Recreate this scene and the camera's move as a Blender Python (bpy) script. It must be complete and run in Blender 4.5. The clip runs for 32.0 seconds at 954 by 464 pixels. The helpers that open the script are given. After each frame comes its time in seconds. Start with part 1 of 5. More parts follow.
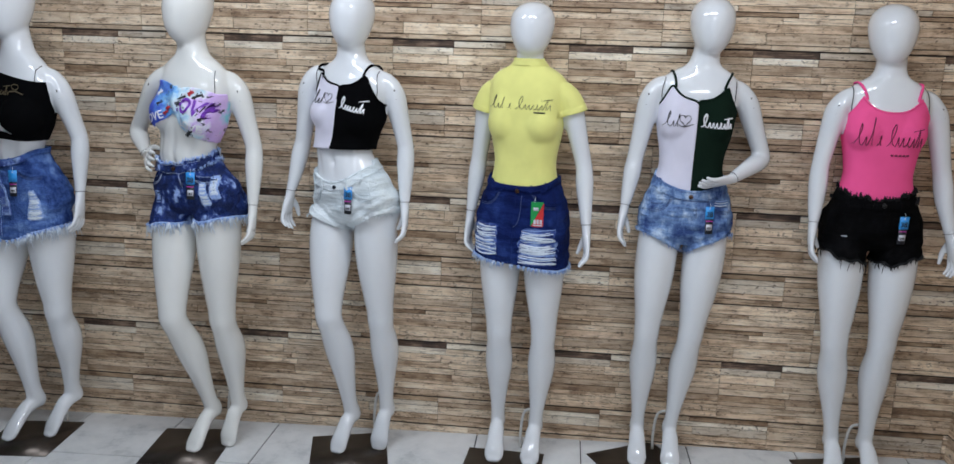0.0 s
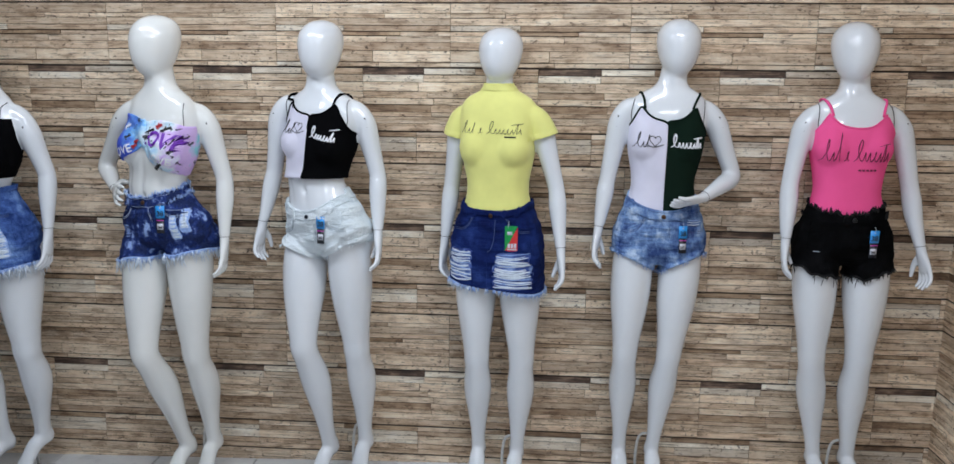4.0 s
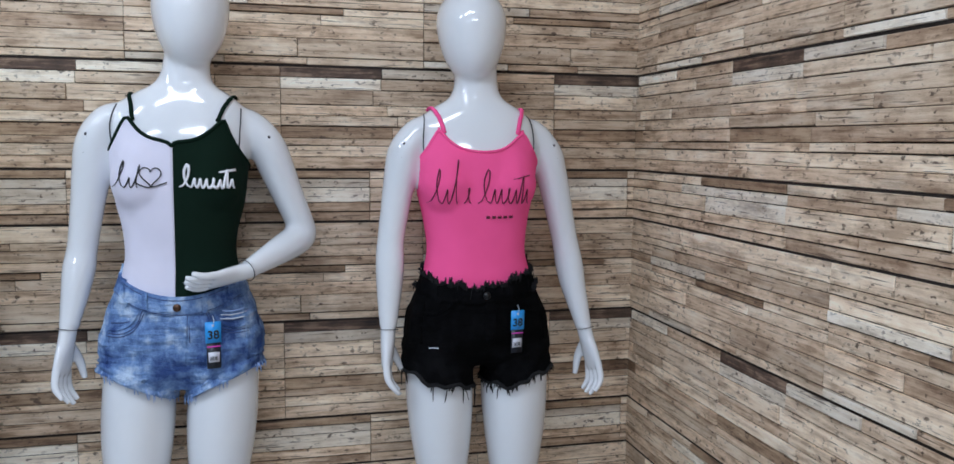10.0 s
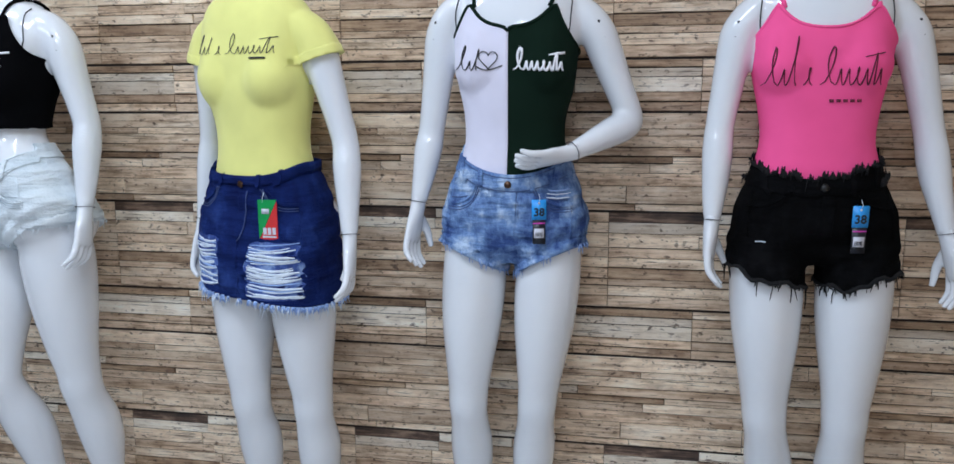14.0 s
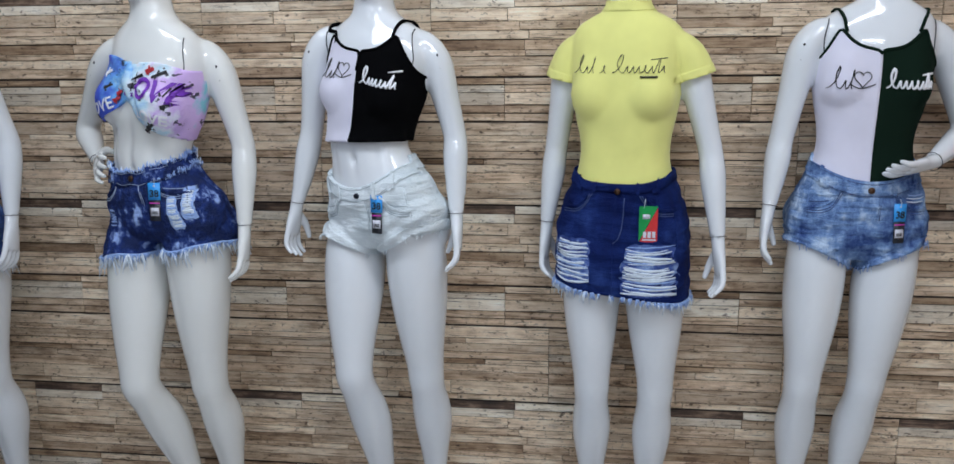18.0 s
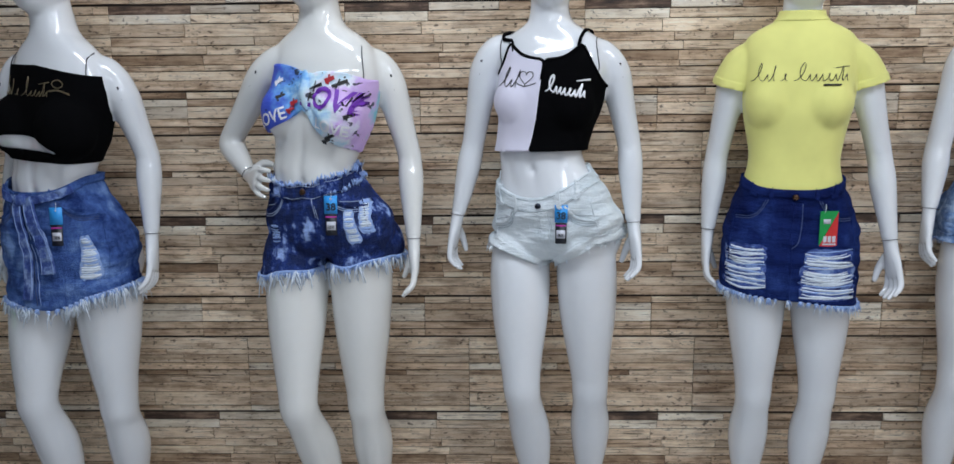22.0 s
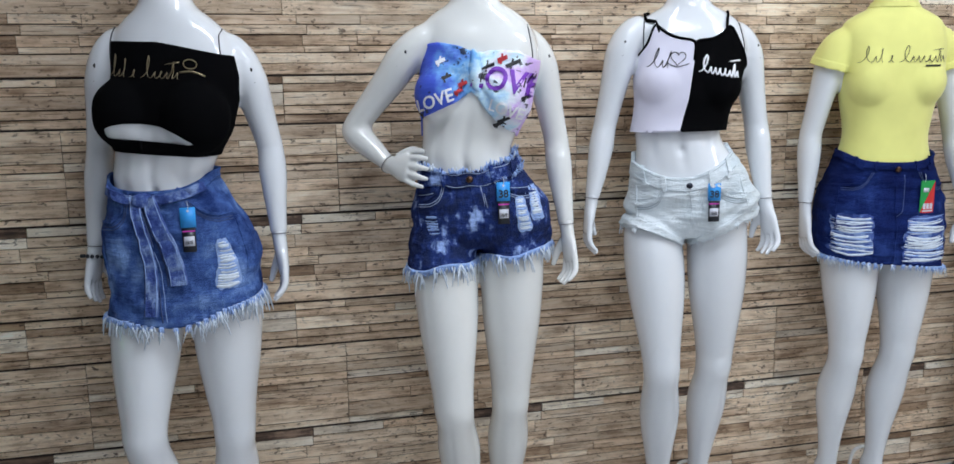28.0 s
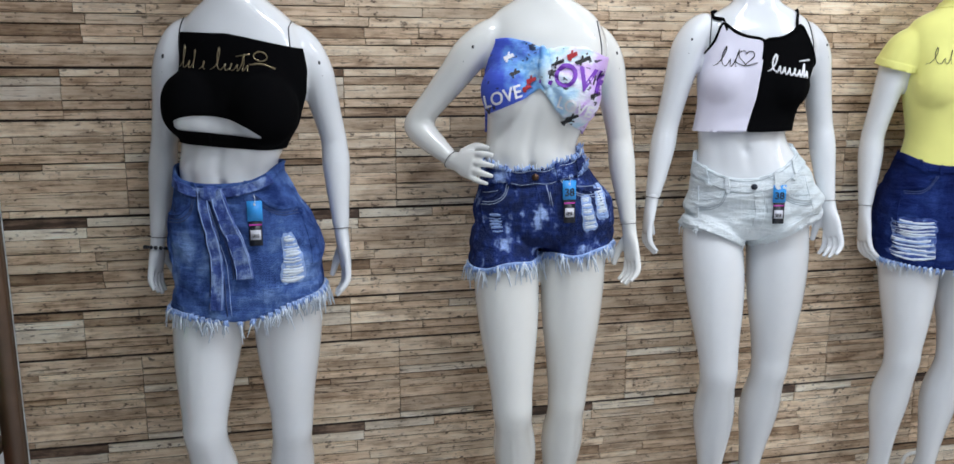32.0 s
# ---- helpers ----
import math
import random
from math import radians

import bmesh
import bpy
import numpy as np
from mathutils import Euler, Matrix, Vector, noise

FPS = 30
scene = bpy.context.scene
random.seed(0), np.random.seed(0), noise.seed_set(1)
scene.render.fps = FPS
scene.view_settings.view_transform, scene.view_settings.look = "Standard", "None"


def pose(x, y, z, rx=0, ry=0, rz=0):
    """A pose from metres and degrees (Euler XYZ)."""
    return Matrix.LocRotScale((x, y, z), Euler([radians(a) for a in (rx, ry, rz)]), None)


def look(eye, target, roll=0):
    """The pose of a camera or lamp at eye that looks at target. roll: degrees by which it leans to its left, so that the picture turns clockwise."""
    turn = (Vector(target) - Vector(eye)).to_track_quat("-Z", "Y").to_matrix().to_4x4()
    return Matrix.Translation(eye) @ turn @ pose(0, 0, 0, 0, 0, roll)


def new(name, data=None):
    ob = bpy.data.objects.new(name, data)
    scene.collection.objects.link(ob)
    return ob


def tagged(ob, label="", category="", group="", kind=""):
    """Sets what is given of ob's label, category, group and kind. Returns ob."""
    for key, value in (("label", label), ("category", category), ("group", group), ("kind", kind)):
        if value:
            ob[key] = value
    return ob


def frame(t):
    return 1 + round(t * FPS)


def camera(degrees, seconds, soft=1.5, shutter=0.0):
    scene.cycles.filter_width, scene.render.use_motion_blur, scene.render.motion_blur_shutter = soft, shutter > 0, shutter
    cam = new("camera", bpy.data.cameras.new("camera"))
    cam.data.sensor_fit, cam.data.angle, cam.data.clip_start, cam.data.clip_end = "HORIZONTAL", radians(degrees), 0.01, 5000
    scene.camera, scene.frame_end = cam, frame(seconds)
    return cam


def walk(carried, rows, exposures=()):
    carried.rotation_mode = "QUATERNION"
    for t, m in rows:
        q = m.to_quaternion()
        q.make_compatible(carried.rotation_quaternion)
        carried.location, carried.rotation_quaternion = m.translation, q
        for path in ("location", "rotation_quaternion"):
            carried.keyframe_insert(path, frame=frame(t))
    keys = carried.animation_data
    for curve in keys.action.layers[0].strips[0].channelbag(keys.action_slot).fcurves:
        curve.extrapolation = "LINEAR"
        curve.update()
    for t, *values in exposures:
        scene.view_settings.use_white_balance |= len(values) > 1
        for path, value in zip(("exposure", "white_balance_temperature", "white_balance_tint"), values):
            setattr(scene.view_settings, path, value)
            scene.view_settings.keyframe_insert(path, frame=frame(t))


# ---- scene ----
cam = camera(60.8, 32.0)
PATH = [
    (0, (0.477, -3.122, 1.574), (0.279, -1.179, 1.141), 1.9),
    (0.5, (0.463, -3.125, 1.56), (0.275, -1.175, 1.156), 2.0),
    (1, (0.469, -3.121, 1.56), (0.277, -1.167, 1.179), 2.0),
    (1.5, (0.471, -3.117, 1.562), (0.279, -1.16, 1.195), 1.9),
    (2, (0.484, -3.115, 1.558), (0.287, -1.157, 1.199), 1.6),
    (2.5, (0.484, -3.114, 1.566), (0.295, -1.156, 1.204), 1.3),
    (4.5, (0.505, -3.105, 1.566), (0.371, -1.145, 1.196), 0.3),
    (5, (0.502, -3.098, 1.565), (0.397, -1.137, 1.19), 0.2),
    (5.5, (0.532, -3.09, 1.557), (0.436, -1.128, 1.184), 0.1),
    (6, (0.589, -3.041, 1.55), (0.498, -1.078, 1.181), -0.1),
    (6.5, (0.642, -2.948, 1.536), (0.603, -0.98, 1.181), 0.1),
    (7, (0.622, -2.806, 1.513), (0.735, -0.837, 1.181), 0.6),
    (7.5, (0.586, -2.637, 1.482), (0.907, -0.686, 1.183), 1.4),
    (8, (0.725, -2.504, 1.469), (1.118, -0.562, 1.202), 1.7),
    (8.5, (0.915, -2.353, 1.47), (1.329, -0.411, 1.228), 1.5),
    (9, (0.981, -2.2, 1.468), (1.473, -0.274, 1.247), 1.2),
    (9.5, (1.011, -2.059, 1.455), (1.562, -0.148, 1.245), 1.2),
    (10, (1.132, -1.956, 1.439), (1.613, -0.027, 1.22), 0.6),
    (10.5, (1.171, -1.891, 1.438), (1.658, 0.032, 1.181), 0.5),
    (11, (1.136, -1.882, 1.413), (1.67, 0.022, 1.116), 1.1),
    (11.5, (1.173, -1.888, 1.383), (1.612, 0.033, 1.043), 1.3),
    (12, (1.207, -1.904, 1.353), (1.483, 0.043, 0.988), 1.2),
    (12.5, (1.21, -1.936, 1.343), (1.33, 0.022, 0.954), 1.0),
    (13, (1.15, -1.935, 1.303), (1.173, 0.032, 0.939), 0.7),
    (13.5, (1.163, -1.971, 1.322), (0.997, -0.014, 0.946), 0.2),
    (14, (1.203, -1.973, 1.311), (0.829, -0.04, 0.957), -0.4),
    (14.5, (1.103, -2.003, 1.371), (0.73, -0.082, 0.961), -0.5),
    (16.5, (0.576, -2.153, 1.39), (0.278, -0.212, 1.013), -0.4),
    (17, (0.438, -2.208, 1.416), (0.161, -0.269, 1.014), -0.5),
    (17.5, (0.345, -2.259, 1.421), (0.065, -0.321, 1.011), -0.6),
    (18, (0.232, -2.293, 1.415), (-0.017, -0.352, 1.004), -0.5),
    (18.5, (0.172, -2.307, 1.415), (-0.075, -0.367, 0.997), -0.6),
    (19, (0.109, -2.323, 1.404), (-0.119, -0.38, 0.989), -0.6),
    (19.5, (0.027, -2.33, 1.405), (-0.166, -0.384, 0.987), -0.7),
    (20, (-0.035, -2.342, 1.413), (-0.209, -0.394, 0.996), -0.7),
    (20.5, (-0.128, -2.358, 1.405), (-0.258, -0.402, 1.006), -0.5),
    (21, (-0.251, -2.352, 1.405), (-0.329, -0.393, 1.011), -0.5),
    (21.5, (-0.322, -2.333, 1.403), (-0.403, -0.372, 1.016), -0.5),
    (22, (-0.416, -2.325, 1.389), (-0.479, -0.359, 1.027), -0.6),
    (22.5, (-0.515, -2.305, 1.384), (-0.554, -0.336, 1.039), -0.7),
    (23, (-0.581, -2.283, 1.38), (-0.629, -0.31, 1.053), -0.8),
    (23.5, (-0.696, -2.266, 1.366), (-0.699, -0.289, 1.061), -0.9),
    (24, (-0.782, -2.249, 1.368), (-0.75, -0.272, 1.065), -0.9),
    (24.5, (-0.818, -2.25, 1.379), (-0.79, -0.276, 1.062), -1.1),
    (25, (-0.877, -2.255, 1.373), (-0.827, -0.281, 1.053), -1.2),
    (25.5, (-0.957, -2.24, 1.373), (-0.863, -0.27, 1.042), -1.2),
    (27.5, (-1.317, -2.178, 1.365), (-0.878, -0.262, 0.997), -0.6),
    (28, (-1.308, -2.18, 1.36), (-0.869, -0.265, 0.986), -0.8),
    (28.5, (-1.286, -2.189, 1.358), (-0.845, -0.276, 0.976), -0.8),
    (29, (-1.259, -2.186, 1.367), (-0.809, -0.278, 0.971), -0.7),
    (29.5, (-1.287, -2.168, 1.383), (-0.776, -0.278, 0.978), -0.3),
    (30, (-1.333, -2.149, 1.39), (-0.744, -0.281, 0.982), 0.3),
    (30.5, (-1.364, -2.141, 1.385), (-0.716, -0.294, 0.976), 0.8),
    (31, (-1.402, -2.111, 1.37), (-0.742, -0.266, 0.967), 1.0),
    (31.5, (-1.363, -2.163, 1.364), (-0.874, -0.264, 0.974), 0.4),
    (32, (-1.419, -2.133, 1.374), (-1.012, -0.216, 0.977), 0.1),
]
EXPOSURES = [  # seconds, stops, kelvin, tint
    (0, -0.08, 6500, 10), (5, 0.0, 6450, 10), (8, 0.0, 6350, 10), (9.5, 0.0, 6150, 10), (11, 0.08, 5900, 10), (13, 0.24, 5950, 10), (14.5, 0.08, 6150, 10), (17, -0.02, 6350, 10), (18, -0.1, 6400, 10),
    (20, -0.1, 6500, 10), (23, -0.1, 6500, 10), (25, -0.06, 6500, 10), (28, 0.2, 6500, 10), (30, 0.27, 6550, 10), (32, 0.28, 6700, 10),
]
walk(cam, [(t, look(eye, target, roll)) for t, eye, target, roll in PATH], EXPOSURES)
from mathutils.bvhtree import BVHTree
# ---- light ----
world = bpy.data.worlds.new("world")
scene.world = world
world.use_nodes = True
world.node_tree.nodes["Background"].inputs[0].default_value = (0.75, 0.85, 1.0, 1)
world.node_tree.nodes["Background"].inputs[1].default_value = 0.1


def area_lamp(name, x, y, z, sx, sy, watts, color):
    d = bpy.data.lights.new(name, "AREA")
    d.shape, d.size, d.size_y, d.energy, d.color = "RECTANGLE", sx, sy, watts, color
    ob = new(name, d)
    ob.matrix_world = pose(x, y, z)
    return ob


COOL = (0.80, 0.885, 1.0)
LAMPS = [(-0.85, -1.15), (0.72, -1.38), (-0.75, -3.1), (1.10, -3.1)]
for lx, ly in LAMPS:
    area_lamp("ceiling_lamp_light", lx, ly, 2.70, 1.15, 0.16, 20.5 if lx > 0 else 17.5, COOL)

# ---- materials ----


class Nodes:
    def __init__(self, name):
        self.mat = bpy.data.materials.new(name)
        self.mat.use_nodes = True
        self.t = self.mat.node_tree
        self.b = self.t.nodes["Principled BSDF"]

    def add(self, kind, **props):
        n = self.t.nodes.new(kind)
        for k, v in props.items():
            n.inputs[k.replace("_", " ")].default_value = v
        return n

    def link(self, a, b):
        self.t.links.new(a, b)
        return self

    def coords(self, which="Object", scale=(1, 1, 1)):
        c = self.t.nodes.new("ShaderNodeTexCoord")
        m = self.add("ShaderNodeMapping", Scale=scale)
        self.link(c.outputs[which], m.inputs["Vector"])
        return m.outputs[0]

    def position(self, scale):
        g = self.t.nodes.new("ShaderNodeNewGeometry")
        m = self.add("ShaderNodeMapping", Scale=scale)
        self.link(g.outputs["Position"], m.inputs["Vector"])
        return m.outputs[0]

    def noise(self, vec, scale, detail=4.0, rough=0.6):
        n = self.add("ShaderNodeTexNoise", Scale=scale, Detail=detail, Roughness=rough)
        self.link(vec, n.inputs["Vector"])
        return n.outputs["Fac"]

    def ramp(self, fac, *stops):
        r = self.t.nodes.new("ShaderNodeValToRGB")
        e = r.color_ramp.elements
        while len(e) < len(stops):
            e.new(0.5)
        for el, (p, c) in zip(e, stops):
            el.position = p
            el.color = (*c, 1) if isinstance(c, tuple) else (c, c, c, 1)
        self.link(fac, r.inputs[0])
        return r.outputs["Color"]

    def mix(self, fac, a, b, blend="MIX"):
        m = self.t.nodes.new("ShaderNodeMix")
        m.data_type, m.blend_type = "RGBA", blend
        for sock, v in ((m.inputs["Factor"], fac), (m.inputs["A"], a), (m.inputs["B"], b)):
            if isinstance(v, (int, float)):
                sock.default_value = v
            elif isinstance(v, tuple):
                sock.default_value = (*v, 1)
            else:
                self.link(v, sock)
        return m.outputs["Result"]

    def math(self, op, a, b=0.0):
        m = self.t.nodes.new("ShaderNodeMath")
        m.operation = op
        for sock, v in zip(m.inputs, (a, b)):
            if isinstance(v, (int, float)):
                sock.default_value = v
            else:
                self.link(v, sock)
        return m.outputs[0]

    def bump(self, fac, strength=0.3, distance=0.001):
        n = self.add("ShaderNodeBump", Strength=strength, Distance=distance)
        self.link(fac, n.inputs["Height"])
        self.link(n.outputs[0], self.b.inputs["Normal"])

    def set(self, **kw):
        for k, v in kw.items():
            sock = self.b.inputs[k.replace("_", " ")]
            if hasattr(v, "links"):
                self.link(v, sock)
            elif isinstance(v, tuple):
                sock.default_value = (*v, 1)
            else:
                sock.default_value = v
        return self.mat


def plain(name, color, rough=0.5, metal=0.0, var=0.12, scale=60.0):
    n = Nodes(name)
    f = n.noise(n.coords(), scale, 5)
    lo, hi = tuple(c * (1 - var) for c in color), tuple(min(1, c * (1 + var)) for c in color)
    n.bump(f, 0.12, 0.0006)
    return n.set(Base_Color=n.ramp(f, (0.3, lo), (0.7, hi)), Roughness=rough, Metallic=metal)


def plank_material(name, lo, mid, hi):
    n = Nodes(name)
    g = n.t.nodes.new("ShaderNodeNewGeometry")
    info = n.t.nodes.new("ShaderNodeObjectInfo")
    rnd = n.math("FRACT", n.math("ADD", g.outputs["Random Per Island"], info.outputs["Random"]))
    shift = n.t.nodes.new("ShaderNodeCombineXYZ")
    for k in (0, 1):
        n.link(n.math("MULTIPLY", rnd, 7.0 + k), shift.inputs[k])
    pos = n.t.nodes.new("ShaderNodeVectorMath")
    n.link(g.outputs["Position"], pos.inputs[0])
    n.link(shift.outputs[0], pos.inputs[1])
    m1 = n.add("ShaderNodeMapping", Scale=(3.2, 3.2, 48))
    m2 = n.add("ShaderNodeMapping", Scale=(26, 26, 46))
    m3 = n.add("ShaderNodeMapping", Scale=(9, 9, 16))
    for m in (m1, m2, m3):
        n.link(pos.outputs[0], m.inputs[0])
    grain = n.noise(m1.outputs[0], 2.2, 6, 0.65)
    blot = n.noise(m3.outputs[0], 1.6, 5, 0.6)
    pores = n.noise(m2.outputs[0], 2.6, 3, 0.55)
    base = n.ramp(n.math("ADD", n.math("MULTIPLY", grain, 0.55), n.math("MULTIPLY", blot, 0.45)), (0.39, lo), (0.5, mid), (0.61, hi))
    tint = n.mix(n.math("POWER", rnd, 0.7), (0.71, 0.645, 0.60), (1.25, 1.23, 1.21))
    col = n.mix(1.0, base, tint, "MULTIPLY")
    dirt = n.math("MULTIPLY", n.ramp(pores, (0.595, 0.0), (0.66, 0.85)), n.ramp(blot, (0.45, 1.0), (0.62, 0.15)))
    col = n.mix(dirt, col, (0.075, 0.045, 0.03))
    m4 = n.add("ShaderNodeMapping", Scale=(4.5, 4.5, 130))
    n.link(pos.outputs[0], m4.inputs[0])
    crack = n.noise(m4.outputs[0], 2.0, 3, 0.5)
    col = n.mix(n.ramp(crack, (0.62, 0.0), (0.68, 0.8)), col, (0.075, 0.045, 0.03))
    m5 = n.add("ShaderNodeMapping", Scale=(2.2, 2.2, 9))
    n.link(pos.outputs[0], m5.inputs[0])
    stain = n.noise(m5.outputs[0], 2.4, 6, 0.7)
    col = n.mix(n.ramp(stain, (0.53, 0.0), (0.72, 0.62)), col, (0.17, 0.105, 0.065))
    n.bump(n.math("ADD", n.math("MULTIPLY", grain, 1.4), pores), 0.5, 0.0026)
    return n.set(Base_Color=col, Roughness=0.62)


PLANKS = {
    "m": plank_material("tan wood plank print", (0.30, 0.200, 0.126), (0.615, 0.468, 0.330), (0.78, 0.645, 0.495)),
    "l": plank_material("light wood plank print", (0.44, 0.326, 0.225), (0.735, 0.598, 0.443), (0.85, 0.752, 0.605)),
    "p": plank_material("pale wood plank print", (0.58, 0.50, 0.395), (0.78, 0.71, 0.59), (0.87, 0.83, 0.735)),
    "b": plank_material("brown wood plank print", (0.165, 0.100, 0.060), (0.37, 0.255, 0.162), (0.53, 0.405, 0.275)),
    "d": plank_material("dark charred plank print", (0.025, 0.016, 0.012), (0.095, 0.058, 0.040), (0.30, 0.21, 0.15)),
}
JOINT = plain("dark joint backing", (0.018, 0.012, 0.009), 0.85)

n = Nodes("glossy white mannequin fibreglass")
f1, f2 = n.noise(n.coords(), 3.0, 4), n.noise(n.coords(scale=(1, 1, 0.4)), 26.0, 5, 0.7)
col = n.mix(n.ramp(f2, (0.70, 0.0), (0.80, 0.16)), n.ramp(f1, (0.3, (0.74, 0.765, 0.80)), (0.7, (0.80, 0.815, 0.84))), (0.5, 0.49, 0.46))
n.bump(f1, 0.05, 0.004)
WHITE_GLOSS = n.set(Base_Color=col, Roughness=0.11, Coat_Weight=0.6, Coat_Roughness=0.025)
n = Nodes("glossy ivory mannequin fibreglass")
f1 = n.noise(n.coords(), 3.0, 4)
IVORY_GLOSS = n.set(Base_Color=n.ramp(f1, (0.3, (0.76, 0.76, 0.73)), (0.7, (0.81, 0.81, 0.79))), Roughness=0.11, Coat_Weight=0.6, Coat_Roughness=0.025)
SEAM = plain("dark seam line", (0.03, 0.03, 0.035), 0.7)


def denim(name, dark, mid, light, wash=0.5, scale=9.0, fold=1.0, gloss=0.15, soft=0.085):
    n = Nodes(name)
    v = n.coords()
    blot = n.noise(v, scale, 6, 0.68)
    streak = n.noise(n.coords(scale=(1, 1, 0.35)), scale * 3.2, 4, 0.6)
    crease = n.noise(n.coords(scale=(0.55, 0.55, 2.4)), 17.0, 3, 0.5)
    mixf = n.math("ADD", n.math("MULTIPLY", blot, 0.64), n.math("ADD", n.math("MULTIPLY", streak, 0.24), n.math("MULTIPLY", crease, 0.12)))
    c = n.ramp(mixf, (wash - soft, dark), (wash, mid), (wash + soft, light))
    w = n.add("ShaderNodeTexWave", Scale=420.0, Distortion=1.5)
    w.bands_direction = "DIAGONAL"
    n.link(v, w.inputs["Vector"])
    c = n.mix(0.07, c, n.ramp(w.outputs["Fac"], (0.2, dark), (0.8, light)))
    n.bump(n.math("ADD", n.math("MULTIPLY", w.outputs["Fac"], 0.05), n.math("ADD", n.math("MULTIPLY", streak, 1.6 * fold), n.math("MULTIPLY", crease, 3.2 * fold))), 0.85, 0.0022 + 0.0018 * fold)
    return n.set(Base_Color=c, Roughness=0.9, Specular_IOR_Level=gloss)


def knit(name, color, sheen=0.2, rough=0.75, gloss=0.2):
    n = Nodes(name)
    v = n.coords()
    f = n.noise(v, 7.0, 3)
    w = n.add("ShaderNodeTexWave", Scale=700.0, Distortion=0.6)
    n.link(v, w.inputs["Vector"])
    n.bump(n.math("ADD", n.math("MULTIPLY", w.outputs["Fac"], 0.15), n.math("MULTIPLY", f, 1.5)), 0.25, 0.002)
    lo, hi = tuple(c * 0.93 for c in color), tuple(min(1, c * 1.05) for c in color)
    return n.set(Base_Color=n.ramp(f, (0.3, lo), (0.7, hi)), Roughness=rough, Sheen_Weight=sheen, Specular_IOR_Level=gloss)


BLACK_KNIT = knit("black stretch knit", (0.0025, 0.0025, 0.003), 0.0, 0.95, 0.04)
WHITE_KNIT = knit("lilac white stretch knit", (0.74, 0.72, 0.84))
GREEN_KNIT = knit("dark green stretch knit", (0.006, 0.016, 0.010), 0.0, 0.95, 0.08)
YELLOW_KNIT = knit("lemon yellow ribbed knit", (0.84, 0.82, 0.27))
PINK_KNIT = knit("neon pink stretch knit", (1.0, 0.115, 0.335), 0.0, 0.8, 0.05)
DENIM = {
    "skirt_light": denim("mid blue washed denim", (0.009, 0.026, 0.13), (0.058, 0.120, 0.35), (0.21, 0.34, 0.65), 0.51, 8, 1.2, 0.1, 0.10),
    "acid": denim("dark acid washed denim", (0.003, 0.008, 0.060), (0.009, 0.028, 0.17), (0.36, 0.50, 0.86), 0.535, 17, 1.1, 0.1, 0.075),
    "white": denim("bleached white denim", (0.52, 0.60, 0.65), (0.70, 0.765, 0.80), (0.80, 0.85, 0.88), 0.48, 6, 1.3, 0.15, 0.14),
    "navy": denim("dark indigo denim", (0.003, 0.008, 0.060), (0.007, 0.018, 0.105), (0.026, 0.056, 0.22), 0.52, 8, 1.1, 0.1, 0.13),
    "worn": denim("worn blue denim", (0.020, 0.040, 0.19), (0.06, 0.105, 0.33), (0.25, 0.35, 0.60), 0.5, 22),
    "sky": denim("light blue marbled denim", (0.025, 0.062, 0.22), (0.165, 0.28, 0.53), (0.52, 0.64, 0.80), 0.495, 9, 1.6, 0.12, 0.085),
    "black": denim("black denim", (0.002, 0.002, 0.002), (0.0035, 0.0035, 0.004), (0.007, 0.007, 0.008), 0.5, 9, 1.0, 0.04),
}
THREAD_WHITE = plain("pale frayed thread", (0.66, 0.73, 0.82), 0.9)
THREAD_BLUE = plain("pale blue frayed thread", (0.30, 0.43, 0.74), 0.9)
THREAD_BLACK = plain("black frayed thread", (0.004, 0.004, 0.005), 0.95)
STITCH = plain("blue stitching", (0.05, 0.08, 0.20), 0.9)
STITCH_GREY = plain("grey stitching", (0.40, 0.46, 0.50), 0.9)
STITCH_PALE = plain("pale stitching", (0.36, 0.44, 0.60), 0.9)
BRASS = plain("dark brass button", (0.10, 0.055, 0.035), 0.35, 0.9)
INK_BLACK = plain("black print ink", (0.012, 0.012, 0.014), 0.6)
INK_WHITE = plain("white print ink", (0.82, 0.82, 0.86), 0.6)
INK_WINE = plain("wine print ink", (0.10, 0.004, 0.02), 0.6)
INK_GOLD = plain("gold foil print", (0.30, 0.245, 0.15), 0.3, 0.9)
TAG_BLUE = plain("blue tag card", (0.03, 0.32, 0.80), 0.4)
TAG_BLACK = plain("black tag card", (0.010, 0.012, 0.02), 0.35)
TAG_WHITE = plain("white tag sticker", (0.62, 0.63, 0.70), 0.5)
TAG_GREEN = plain("green tag card", (0.01, 0.30, 0.07), 0.35)
TAG_RED = plain("red tag card", (0.62, 0.035, 0.035), 0.35)
TAG_PINK = plain("magenta tag stripe", (0.55, 0.05, 0.40), 0.4)
STEEL_DARK = plain("brushed dark steel plate", (0.085, 0.070, 0.060), 0.30, 0.85, 0.2, 25)
ROD_WHITE = plain("white enamelled rod", (0.72, 0.72, 0.70), 0.3)
PLASTIC = plain("white switch plastic", (0.78, 0.80, 0.84), 0.3)
# grey of the two unseen walls, chosen to absorb fill light and deepen darks
FILL_CUT_GREY = plain("grey fill-cutting wall surface", (0.26, 0.265, 0.28), 0.7, 0, 0.06, 5)
